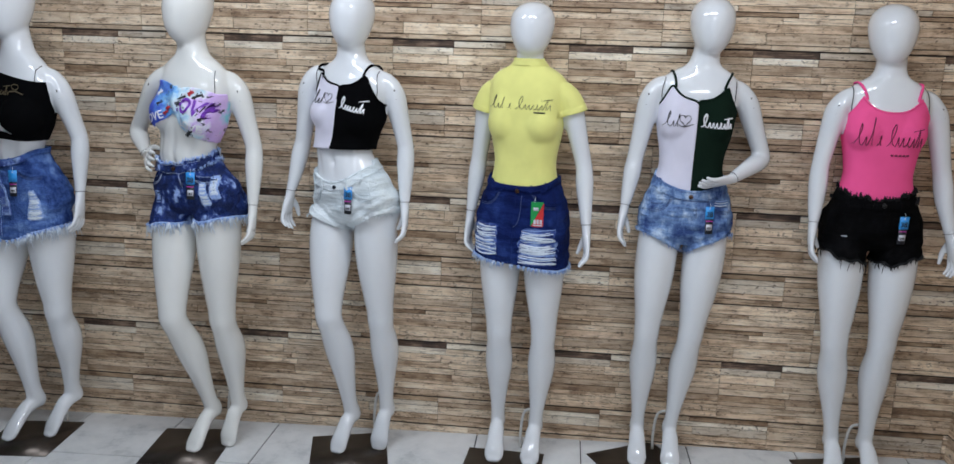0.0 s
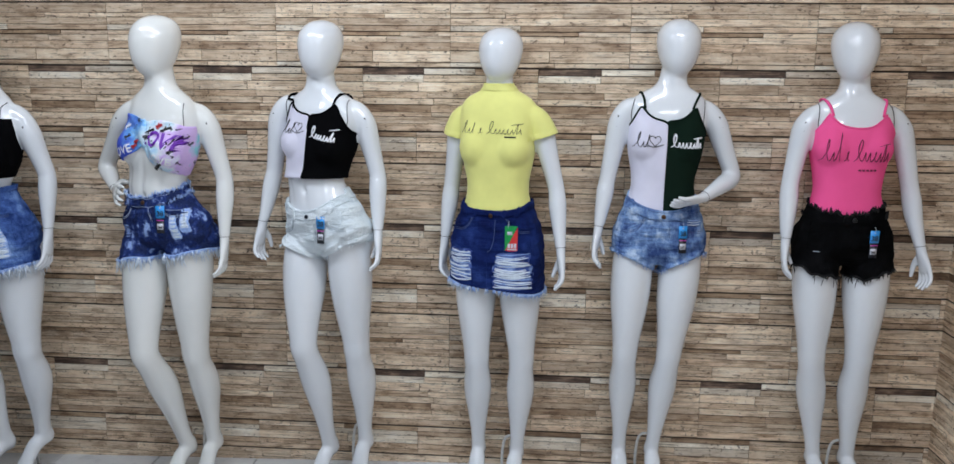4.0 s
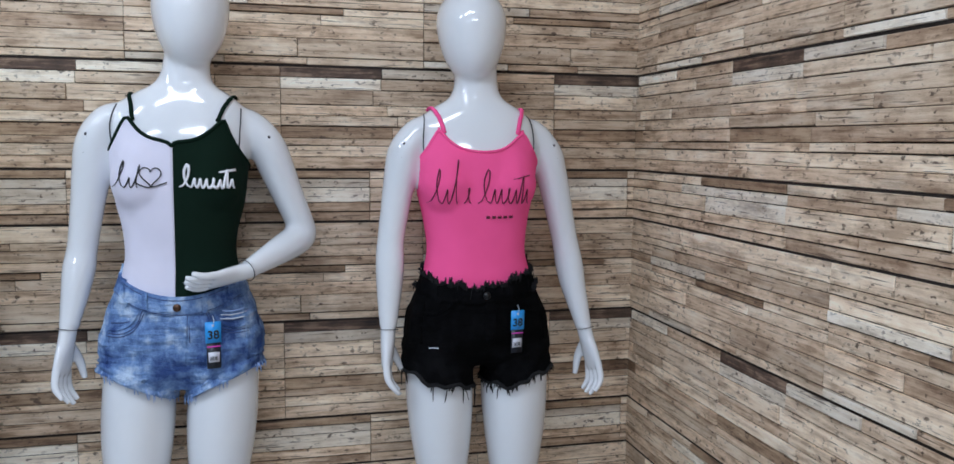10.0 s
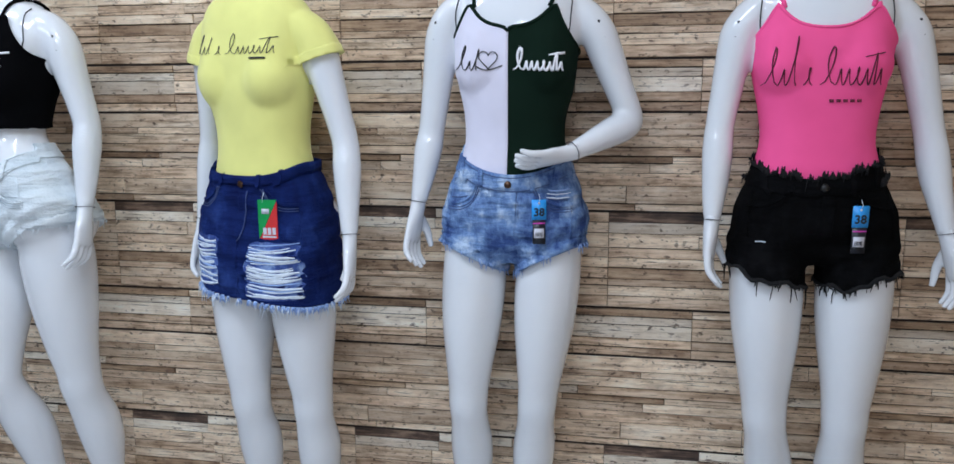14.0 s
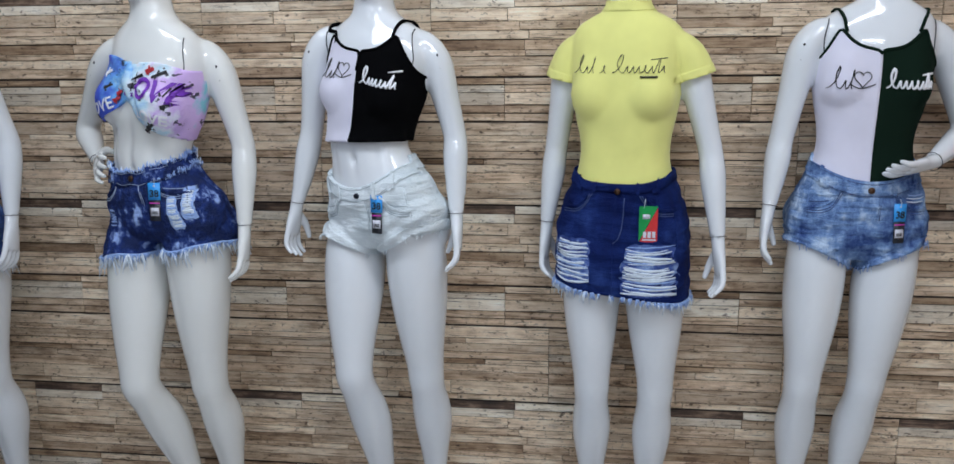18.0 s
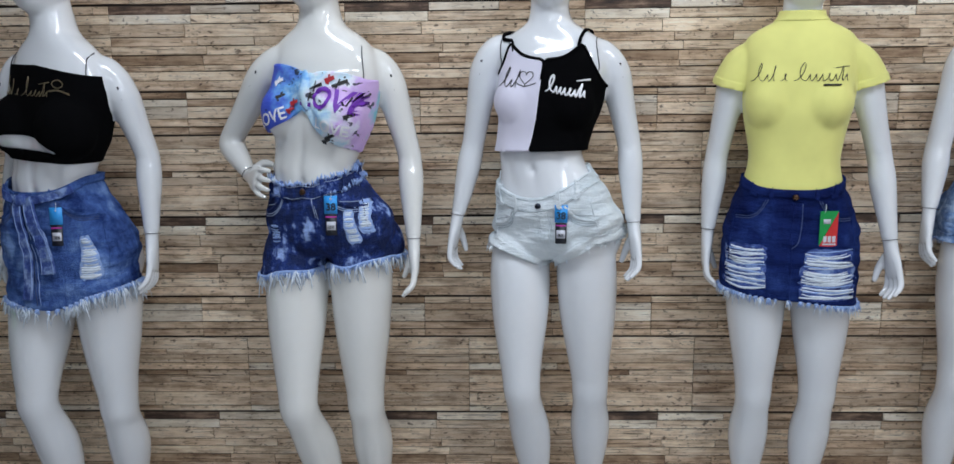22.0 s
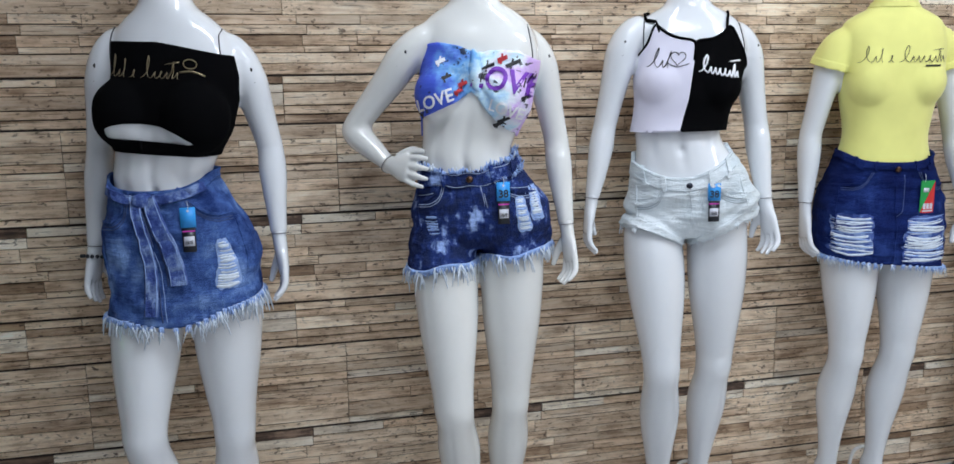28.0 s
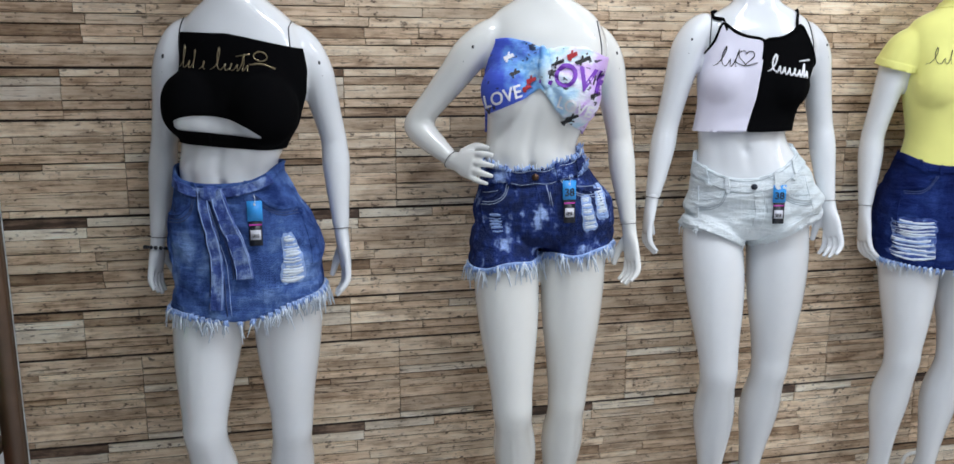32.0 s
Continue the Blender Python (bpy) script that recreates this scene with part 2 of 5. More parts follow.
PAINT = plain("white wall paint", (0.78, 0.79, 0.80), 0.6, 0, 0.04, 5)
BROWN_WOOD = plain("brown varnished wood", (0.085, 0.048, 0.028), 0.4, 0, 0.35, 9)
LAMP_GLOW = Nodes("lamp diffuser")
LAMP_GLOW = LAMP_GLOW.set(Base_Color=(0.9, 0.95, 1.0), Emission_Color=(0.9, 0.96, 1.0), Emission_Strength=4.0)
n = Nodes("white marbled floor tile")
v = n.position((1, 1, 1))
vein = n.noise(v, 5.0, 8, 0.7)
col = n.ramp(vein, (0.33, (0.48, 0.50, 0.52)), (0.46, (0.66, 0.67, 0.68)), (0.62, (0.74, 0.745, 0.75)))
n.bump(n.noise(v, 30.0, 4), 0.08, 0.0008)
TILE = n.set(Base_Color=col, Roughness=0.22)
GROUT = plain("dark grout", (0.06, 0.06, 0.065), 0.85)

# print of the twisted top: blue to lilac with bands
n = Nodes("blue lilac graffiti print")
v = n.coords()
sep = n.t.nodes.new("ShaderNodeSeparateXYZ")
n.link(v, sep.inputs[0])
wob = n.noise(v, 14.0, 4)
gx = n.math("ADD", n.math("MULTIPLY", sep.outputs["X"], 3.0), n.math("MULTIPLY", n.math("SUBTRACT", wob, 0.5), 0.9))
col = n.ramp(n.math("ADD", gx, 0.40), (0.10, (0.05, 0.10, 0.62)), (0.30, (0.16, 0.42, 0.80)), (0.44, (0.60, 0.80, 0.92)), (0.52, (0.78, 0.80, 0.90)), (0.64, (0.62, 0.42, 0.80)), (0.82, (0.70, 0.50, 0.84)), (0.97, (0.25, 0.62, 0.72)))
spots = n.noise(n.coords(scale=(1, 1, 1.6)), 34.0, 2)
col = n.mix(n.ramp(spots, (0.635, 0.0), (0.65, 0.9)), col, (0.015, 0.015, 0.03))
n.bump(n.noise(n.coords(scale=(1, 1, 3)), 18.0, 3), 0.6, 0.005)
PRINT = n.set(Base_Color=col, Roughness=0.6)
INK_PURPLE = plain("purple print ink", (0.17, 0.03, 0.42), 0.6)
INK_RED = plain("red print ink", (0.50, 0.03, 0.04), 0.6)

# ---- mesh helpers ----


def from_bm(name, bm, material, smooth=True):
    me = bpy.data.meshes.new(name)
    bm.to_mesh(me)
    bm.free()
    if smooth:
        me.polygons.foreach_set("use_smooth", [True] * len(me.polygons))
    for m in material if isinstance(material, (list, tuple)) else (material,):
        me.materials.append(m)
    return me


def thing(name, bm, material, loc=(0, 0, 0), label="", category="", group="", kind="", smooth=True):
    ob = new(name, from_bm(name, bm, material, smooth) if bm else None)
    ob.location = loc
    return tagged(ob, label, category, group, kind)


def part(name, bm, material, parent, label="", smooth=True):
    ob = new(name, from_bm(name, bm, material, smooth))
    ob.parent = parent
    if label:
        ob["label"] = label
    return ob


def box(bm, x0, x1, y0, y1, z0, z1, bevel=0.0, mat=0):
    geo = bmesh.ops.create_cube(bm, size=1.0)
    vs = geo["verts"]
    for v in vs:
        v.co = Vector(((x0 + x1) / 2 + v.co.x * (x1 - x0), (y0 + y1) / 2 + v.co.y * (y1 - y0), (z0 + z1) / 2 + v.co.z * (z1 - z0)))
    if mat:
        for f in {f for v in vs for f in v.link_faces}:
            f.material_index = mat
    if bevel:
        es = list({e for v in vs for e in v.link_edges})
        bmesh.ops.bevel(bm, geom=es, offset=bevel, segments=2, affect="EDGES")


def tube(bm, pts, radius, sides=6, flat=1.0, closed=False):
    """A tube along points; flat squeezes it along the world's y-like normal."""
    pts = [Vector(p) for p in pts]
    rings = []
    for i, p in enumerate(pts):
        a, b = (pts[i - 1], pts[(i + 1) % len(pts)]) if closed else (pts[max(i - 1, 0)], pts[min(i + 1, len(pts) - 1)])
        t = (b - a).normalized() if (b - a).length > 1e-9 else Vector((0, 0, 1))
        ref = Vector((0, -1, 0)) if abs(t.y) < 0.9 else Vector((0, 0, 1))
        v = (ref - t * ref.dot(t)).normalized()
        u = t.cross(v)
        r = radius[i] if isinstance(radius, (list, tuple)) else radius
        rings.append([bm.verts.new(p + u * (r * math.cos(k / sides * math.tau)) + v * (r * flat * math.sin(k / sides * math.tau))) for k in range(sides)])
    pairs = list(zip(rings, rings[1:])) + ([(rings[-1], rings[0])] if closed else [])
    for ra, rb in pairs:
        for k in range(sides):
            bm.faces.new((ra[k], ra[(k + 1) % sides], rb[(k + 1) % sides], rb[k]))
    if not closed:
        bm.faces.new(rings[0][::-1])
        bm.faces.new(rings[-1])


def curve_through(rows, steps=5):
    """Rows of numbers, filled in smoothly between."""
    a = np.array(rows, float)
    p = np.vstack([2 * a[0] - a[1], a, 2 * a[-1] - a[-2]])
    out = []
    for i in range(1, len(p) - 2):
        for k in range(steps):
            t = k / steps
            out.append(0.5 * (2 * p[i] + (p[i + 1] - p[i - 1]) * t + (2 * p[i - 1] - 5 * p[i] + 4 * p[i + 1] - p[i + 2]) * t * t + (3 * p[i] - p[i - 1] - 3 * p[i + 1] + p[i + 2]) * t**3))
    return np.array(out + [a[-1]])


def skin(bm, rings):
    rows = [[bm.verts.new(p) for p in ring] for ring in rings]
    k = len(rows[0])
    for ra, rb in zip(rows, rows[1:]):
        for i in range(k):
            bm.faces.new((ra[i], ra[(i + 1) % k], rb[(i + 1) % k], rb[i]))
    for row, flip in ((rows[0], True), (rows[-1], False)):
        c = bm.verts.new(sum((v.co for v in row), Vector()) / k)
        for i in range(k):
            bm.faces.new((row[(i + 1) % k], row[i], c) if flip else (row[i], row[(i + 1) % k], c))


def limb(bm, rows, front=(0, -1, 0), sides=24):
    """Rows of x, y, z, half width, half depth."""
    rows = curve_through(rows)
    front = Vector(front)
    rings = []
    for i, r in enumerate(rows):
        t = Vector(rows[min(i + 1, len(rows) - 1)][:3] - rows[max(i - 1, 0)][:3]).normalized()
        v = (front - t * front.dot(t)).normalized()
        u = t.cross(v)
        rings.append([Vector(r[:3]) + u * (r[3] * math.cos(k / sides * math.tau)) + v * (r[4] * math.sin(k / sides * math.tau)) for k in range(sides)])
    skin(bm, rings)


def ball(bm, c, r, turn=0.0, seg=20):
    m = Matrix.Translation(c) @ Matrix.Rotation(turn, 4, "Z") @ Matrix.Diagonal((*r, 1))
    bmesh.ops.create_uvsphere(bm, u_segments=seg, v_segments=seg // 2 + 2, radius=1.0, matrix=m)


def fused(bm, voxel, rounds, factor=0.5):
    """The pieces of a bmesh grown into one smooth skin."""
    me = bpy.data.meshes.new("raw")
    bm.to_mesh(me)
    bm.free()
    ob = bpy.data.objects.new("raw", me)
    scene.collection.objects.link(ob)
    mod = ob.modifiers.new("remesh", "REMESH")
    mod.mode, mod.voxel_size, mod.adaptivity = "VOXEL", voxel, 0.0
    sm = ob.modifiers.new("smooth", "SMOOTH")
    sm.factor, sm.iterations = factor, rounds
    deps = bpy.context.evaluated_depsgraph_get()
    out = bpy.data.meshes.new_from_object(ob.evaluated_get(deps))
    bpy.data.objects.remove(ob)
    bpy.data.meshes.remove(me)
    return out


# ---- the room ----
X_LEFT, X_RIGHT, Y_BACK, HIGH = -2.142, 2.04, -4.3, 2.80
FLOOR_LIE = Matrix.Translation((0, 0, 0.011)) @ Matrix.Rotation(-0.0255, 4, "Y")  # the floor runs 1.5 degrees out of level
bm = bmesh.new()
box(bm, -3.6, X_RIGHT + 0.15, Y_BACK - 0.15, 0.15, -0.12, -0.006)
floor = thing("floor", bm, GROUT, label="white marbled tile floor with dark grout joints", category="floor", kind="structure", smooth=False)
floor.matrix_basis = FLOOR_LIE
bm = bmesh.new()
box(bm, -3.6, X_RIGHT + 0.15, Y_BACK - 0.15, 0.15, HIGH, HIGH + 0.12)
thing("ceiling", bm, PAINT, label="plain white painted shop ceiling", category="ceiling", kind="structure", smooth=False)
bm = bmesh.new()
box(bm, X_LEFT, X_RIGHT, 0.0, 0.15, -0.16, HIGH)
wall_north = thing("wall_north", bm, JOINT, label="wall clad in stacked wood plank pattern", category="wall", kind="structure", smooth=False)
bm = bmesh.new()
box(bm, X_RIGHT, X_RIGHT + 0.15, Y_BACK, 0.15, -0.16, HIGH)
wall_east = thing("wall_east", bm, JOINT, label="side wall clad in stacked wood plank pattern", category="wall", kind="structure", smooth=False)
# south and west walls stay out of view; their grey cuts the bounce
bm = bmesh.new()
box(bm, -3.6, X_RIGHT + 0.15, Y_BACK - 0.15, Y_BACK, -0.16, HIGH)
thing("wall_south", bm, FILL_CUT_GREY, label="unseen grey wall added to hold back bounced light", category="wall", kind="structure", smooth=False)
bm = bmesh.new()
box(bm, -3.75, -3.6, Y_BACK - 0.15, 0.15, -0.16, HIGH)
thing("wall_west", bm, FILL_CUT_GREY, label="unseen grey wall added to hold back bounced light", category="wall", kind="structure", smooth=False)
bm = bmesh.new()
box(bm, -3.6, X_LEFT, 0.0, 0.15, -0.16, HIGH)
thing("wall_north_far", bm, PAINT, label="plain white shop wall beyond the cabinet", category="wall", kind="structure", smooth=False)

for lx, ly in LAMPS:
    bm = bmesh.new()
    box(bm, lx - 0.62, lx + 0.62, ly - 0.11, ly + 0.11, 2.735, 2.795, 0.008)
    lamp = thing("ceiling_lamp", bm, PLASTIC, label="long white ceiling lamp with a lit diffuser", category="lamp", group="ceiling lamps")
    bm = bmesh.new()
    box(bm, lx - 0.58, lx + 0.58, ly - 0.08, ly + 0.08, 2.715, 2.737, 0.006)
    part("diffuser", bm, LAMP_GLOW, lamp, "lit white diffuser")

# ---- mannequins ----
TORSO = [  # z, half width, front, back
    (1.62, 0.046, 0.046, 0.050), (1.58, 0.047, 0.047, 0.052), (1.555, 0.050, 0.049, 0.055), (1.535, 0.062, 0.051, 0.057),
    (1.518, 0.094, 0.056, 0.061), (1.495, 0.124, 0.065, 0.069), (1.45, 0.139, 0.078, 0.082), (1.385, 0.136, 0.088, 0.090),
    (1.31, 0.126, 0.087, 0.087), (1.25, 0.112, 0.081, 0.080), (1.195, 0.108, 0.078, 0.078), (1.14, 0.123, 0.082, 0.090),
    (1.085, 0.145, 0.088, 0.108), (1.03, 0.160, 0.090, 0.124), (0.98, 0.160, 0.088, 0.118), (0.93, 0.146, 0.080, 0.095), (0.895, 0.105, 0.060, 0.060)]


def taller(crotch):
    """The same trunk with a longer leg and a higher chest."""
    return [(float(np.interp(r[0], (0.895, 1.195, 1.33, 1.45, 1.62), (crotch, 1.226, 1.355, 1.462, 1.62))), r[1], r[2] * (1.12 if 1.30 < r[0] < 1.46 else 1.0), r[3]) for r in TORSO]


def forked(crotch):
    """The same trunk with the legs parting higher."""
    return [(float(np.interp(r[0], (0.895, 1.03), (crotch, 1.03))) if r[0] < 1.03 else r[0], *r[1:]) for r in TORSO]


def at_height(rows, z):
    """Rows that begin with z, from high to low: the rest at z."""
    zs = [r[0] for r in rows]
    return [float(np.interp(z, zs[::-1], [r[k] for r in rows][::-1])) for k in range(1, len(rows[0]))]


def frame_at(m, z):
    """Centre, turn and lean of a body at a height of the basic figure."""
    cx, cy, yaw, lean = at_height(m["spine"], z)
    return cx, cy, radians(yaw), lean


def body_point(m, z, a, b):
    """A place in the body: a to the viewer's right along the shoulders, b ahead, at a height of the basic figure."""
    cx, cy, yaw, lean = frame_at(m, z)
    s = m["scale"]
    return Vector((cx + a * math.cos(yaw) + b * math.sin(yaw), cy + a * math.sin(yaw) - b * math.cos(yaw), (z + lean * a) * s))


def body_coords(m, co):
    """The inverse: height, a, b."""
    z = co.z / m["scale"]
    a = b = 0.0
    for _ in range(2):
        cx, cy, yaw, lean = frame_at(m, z)
        dx, dy = co.x - cx, co.y - cy
        a, b = dx * math.cos(yaw) + dy * math.sin(yaw), dx * math.sin(yaw) - dy * math.cos(yaw)
        z = co.z / m["scale"] - lean * a
    return z, a, b


def hand_mesh(bm, wrist, tip, palm_normal, curl=0.25, spread=1.0, thumb=1):
    """A slender hand from wrist to tip."""
    w, e, nrm = Vector(wrist), Vector(tip), Vector(palm_normal)
    d = (e - w).normalized()
    nrm = (nrm - d * nrm.dot(d)).normalized()
    side = d.cross(nrm)
    size = (e - w).length
    limb(bm, [(*(w - d * 0.015), 0.021, 0.017), (*(w + d * size * 0.15), 0.023, 0.016), (*(w + d * size * 0.32), 0.031, 0.0145), (*(w + d * size * 0.50), 0.034, 0.0125), (*(w + d * size * 0.58), 0.031, 0.0105)], nrm, 16)
    for k in range(4):
        o = (k - 1.5) * 0.0165
        root = w + d * size * (0.53 - 0.02 * abs(k - 1.2)) + side * o
        mid = root + d * size * 0.22 + side * o * 0.25 * spread + nrm * curl * size * 0.06
        end = mid + (d * (1 - curl * 0.5) + nrm * curl * 1.2).normalized() * size * (0.24 - 0.035 * abs(k - 1.3)) + side * o * 0.1
        limb(bm, [(*root, 0.0085, 0.0085), (*mid, 0.0078, 0.0078), (*end, 0.0052, 0.0052)], nrm, 10)
    root = w + d * size * 0.20 + side * (0.020 * thumb)
    mid = root + d * size * 0.20 + side * (0.022 * thumb) + nrm * 0.014
    end = mid + d * size * 0.22 + side * (0.004 * thumb) + nrm * 0.016
    limb(bm, [(*root, 0.011, 0.011), (*mid, 0.0105, 0.010), (*end, 0.0062, 0.0062)], nrm, 10)


def build_mannequin(m):
    s = m["scale"]
    bm = bmesh.new()
    rings = []
    for z, hw, fr, bk in curve_through(m["table"], 4):
        ring = []
        for k in range(40):
            c, q = math.cos(k / 40 * math.tau), math.sin(k / 40 * math.tau)
            e = 0.86
            ring.append(body_point(m, z, hw * math.copysign(abs(c) ** e, c), (fr if q > 0 else bk) * math.copysign(abs(q) ** e, q)))
        rings.append(ring)
    skin(bm, rings)
    for sx in (-1, 1):
        yaw = frame_at(m, 1.33)[2]
        full = m.get("bosom", 1.0)
        ball(bm, body_point(m, m["bust"], sx * 0.067 * full, m.get("chest", 0.042)), (0.060 * full, 0.058 * full, 0.062 * full * s), yaw)
        ball(bm, body_point(m, m["bust"] + 0.025, sx * 0.064, 0.036), (0.060, 0.056, 0.090 * s), yaw)
        ball(bm, body_point(m, 1.01, sx * 0.075, -0.060), (0.085, 0.075, 0.095), frame_at(m, 1.01)[2])
    # head: a smooth faceless egg
    hx, hy, hyaw, nod = m["head"]
    hy_r = radians(hyaw)
    rings = []
    for t, w, d in curve_through([(0.0, 0.020, 0.026), (0.04, 0.036, 0.046), (0.12, 0.050, 0.064), (0.26, 0.064, 0.083), (0.45, 0.0745, 0.095), (0.63, 0.078, 0.100), (0.78, 0.072, 0.094), (0.89, 0.057, 0.076), (0.96, 0.038, 0.051), (1.0, 0.014, 0.018)], 3):
        z = 1.572 + 0.213 * t
        ahead = 0.024 - 0.034 * t + nod * (t - 0.5)
        ring = []
        for k in range(28):
            c, q = math.cos(k / 28 * math.tau), math.sin(k / 28 * math.tau)
            a, b = w * c, d * q * (1.0 if q > 0 else 0.92) + ahead
            ring.append(Vector((hx + a * math.cos(hy_r) + b * math.sin(hy_r), hy + a * math.sin(hy_r) - b * math.cos(hy_r), z * s)))
        rings.append(ring)
    skin(bm, rings)
    nx, ny, _, _ = frame_at(m, 1.56)
    limb(bm, [(nx, ny, 1.53 * s, 0.048, 0.052), (0.5 * (nx + hx), 0.5 * (ny + hy), 1.60 * s, 0.043, 0.048), (hx, hy, 1.66 * s, 0.042, 0.045)])
    # legs: hip, knee, ankle, toe
    for hip, knee, ankle, toe in m["legs"]:
        hip, knee, ankle, toe = Vector(hip), Vector(knee), Vector(ankle), Vector(toe)
        thigh, shin = knee - hip, ankle - knee
        foot = toe - ankle
        fdir = Vector((foot.x, foot.y, 0)).normalized()
        back = -fdir
        rows = []
        for t, w, d, o in ((-0.10, 0.075, 0.080, 0.0), (0.12, 0.081, 0.092, 0.0), (0.30, 0.081, 0.090, -0.002), (0.52, 0.074, 0.080, -0.004), (0.75, 0.061, 0.066, -0.004), (0.92, 0.053, 0.056, 0.0)):
            rows.append((*(hip + thigh * t + back * o), w * m["slim"], d * m["slim"]))
        for t, w, d, o in ((0.02, 0.051, 0.054, 0.0), (0.13, 0.049, 0.052, 0.004), (0.30, 0.056, 0.059, 0.016), (0.45, 0.053, 0.056, 0.018), (0.65, 0.040, 0.043, 0.012), (0.85, 0.030, 0.035, 0.005), (1.0, 0.029, 0.036, 0.002)):
            rows.append((*(knee + shin * t + back * o), w * m["slim"], d * m["slim"]))
        limb(bm, rows, fdir, 26)
        ball(bm, hip + thigh * 0.96 + fdir * 0.014, (0.034 * m["slim"], 0.038 * m["slim"], 0.050))
        up = Vector((0, 0, 1))
        heel = ankle + back * 0.030 - up * 0.032
        limb(bm, [(*(ankle + up * 0.02), 0.029, 0.034), (*(ankle * 0.5 + heel * 0.5), 0.030, 0.034), (*(heel), 0.024, 0.024)], fdir, 16)
        flat = Vector((toe.x, toe.y, 0.0))
        b1 = ankle.lerp(flat + up * 0.02, 0.45) + up * 0.004
        b2 = ankle.lerp(flat + up * 0.02, 0.74) - up * 0.010
        limb(bm, [(*(heel + up * 0.012), 0.022, 0.022), (*ankle.lerp(b1, 0.45), 0.030, 0.032), (*b1, 0.033, 0.026), (*b2, 0.040, 0.020), (*(flat + up * 0.017 - fdir * 0.02), 0.037, 0.014), (*(flat + up * 0.013), 0.024, 0.011)], up + fdir * 0.6, 18)
    whole = bm.copy()
    torso = fused(bm, 0.0075, 12)
    meshes = []
    seams = bmesh.new()
    for arm in m["arms"]:
        sh, el, wr, tip, nrm, curl, thumb = (Vector(arm[k]) if k < 5 else arm[k] for k in range(7))
        u, f = el - sh, wr - el
        inward = Vector((-1 if sh.x > m["spine"][3][1] else 1, 0, 0.0))
        rise = Vector((0, 0, 1))
        rows = [(*(sh + inward * 0.062 + rise * 0.010), 0.018, 0.030), (*(sh + inward * 0.032 + rise * 0.008), 0.030, 0.040), (*(sh + inward * 0.010 + u * 0.06), 0.037, 0.045), (*(sh + u * 0.20), 0.040, 0.046), (*(sh + u * 0.37), 0.039, 0.043), (*(sh + u * 0.65), 0.034, 0.037), (*(sh + u * 0.93), 0.031, 0.034),
                (*(el + f * 0.05), 0.031, 0.034), (*(el + f * 0.25), 0.033, 0.036), (*(el + f * 0.55), 0.028, 0.030), (*(el + f * 0.85), 0.0220, 0.0235), (*wr, 0.0203, 0.0213)]
        limb(whole, rows, (0, -1, 0.02), 22)
        bm = bmesh.new()
        hand_mesh(bm, wr, tip, nrm, curl, 1.0, thumb)
        meshes.append(fused(bm, 0.0032, 3, 0.4))
        # dark lines where the arm and the hand plug in
        d = f.normalized()
        ref = (Vector((0, -1, 0)) - d * -d.y).normalized() if abs(d.y) < 0.9 else Vector((0, 0, 1))
        q = d.cross(ref)
        tube(seams, [wr - d * 0.003 + q * (0.0222 * math.cos(k / 20 * math.tau)) + ref * (0.0232 * math.sin(k / 20 * math.tau)) for k in range(20)], 0.0009, 5, 1.0, True)
    # shoulder lines hug the body at the arm's root
    full = fused(whole, 0.0062, 15)
    if m.get("bosom"):  # a bare belly: its middle line, the rims of the belly muscles and the navel
        for v in full.vertices:
            if 1.12 < v.co.z / s < 1.36:
                z, a, b = body_coords(m, v.co)
                if b > 0.03 and abs(a) < 0.10:
                    mid = math.exp(-(a / 0.012) ** 2) * 0.0045 + 0.004 * math.exp(-((abs(a) - 0.066) / 0.014) ** 2)
                    deep = mid * max(0.0, 1 - ((z - 1.25) / 0.11) ** 2) + 0.009 * math.exp(-(a / 0.007) ** 2 - ((z - 1.205) / 0.010) ** 2)
                    v.co -= (body_point(m, z, a, b) - body_point(m, z, a, b - 1.0)) * deep
        full.update()
    meshes.append(full)
    tree = BVHTree.FromPolygons([v.co for v in full.vertices], [p.vertices for p in full.polygons])
    for sx in m.get("seams", (-1, 1)):
        pts = []
        for k in range(15):
            t = k / 14
            guess = body_point(m, 1.510 - 0.125 * t, sx * (0.117 + 0.008 * math.sin(math.pi * t)), 0.15)
            hit = tree.ray_cast(guess, body_point(m, 1.45, 0, 0) - body_point(m, 1.45, 0, 1.0), 0.3)
            if hit[0]:
                ahead = body_point(m, 1.45, 0, 1.0) - body_point(m, 1.45, 0, 0)
                pts.append(hit[0] + (hit[1] if hit[1].dot(ahead) > 0 else -hit[1]) * 0.0008)
        if len(pts) > 3:
            tube(seams, pts, 0.0015, 5)
    for arm in m["arms"]:
        sh, el = Vector(arm[0]), Vector(arm[1])
        for t, w in ((0.10, 0.006), (0.24, 0.0016)):
            at = sh.lerp(el, t) + Vector((0.012 * (1 if sh.x > 0 else -1), 0, 0))
            hit = tree.ray_cast(at + Vector((0, -0.2, 0)), Vector((0, 1, 0)), 0.3)
            if hit[0]:
                ball(seams, hit[0], (w * 0.55, 0.0012, w * 0.55), 0.0, 10)
    sm = bpy.data.meshes.new("seams")
    for f in seams.faces:
        f.material_index = 1
    seams.to_mesh(sm)
    seams.free()
    bm = bmesh.new()
    for me in meshes + [sm]:
        bm.from_mesh(me)
    for f in bm.faces:
        f.smooth = True
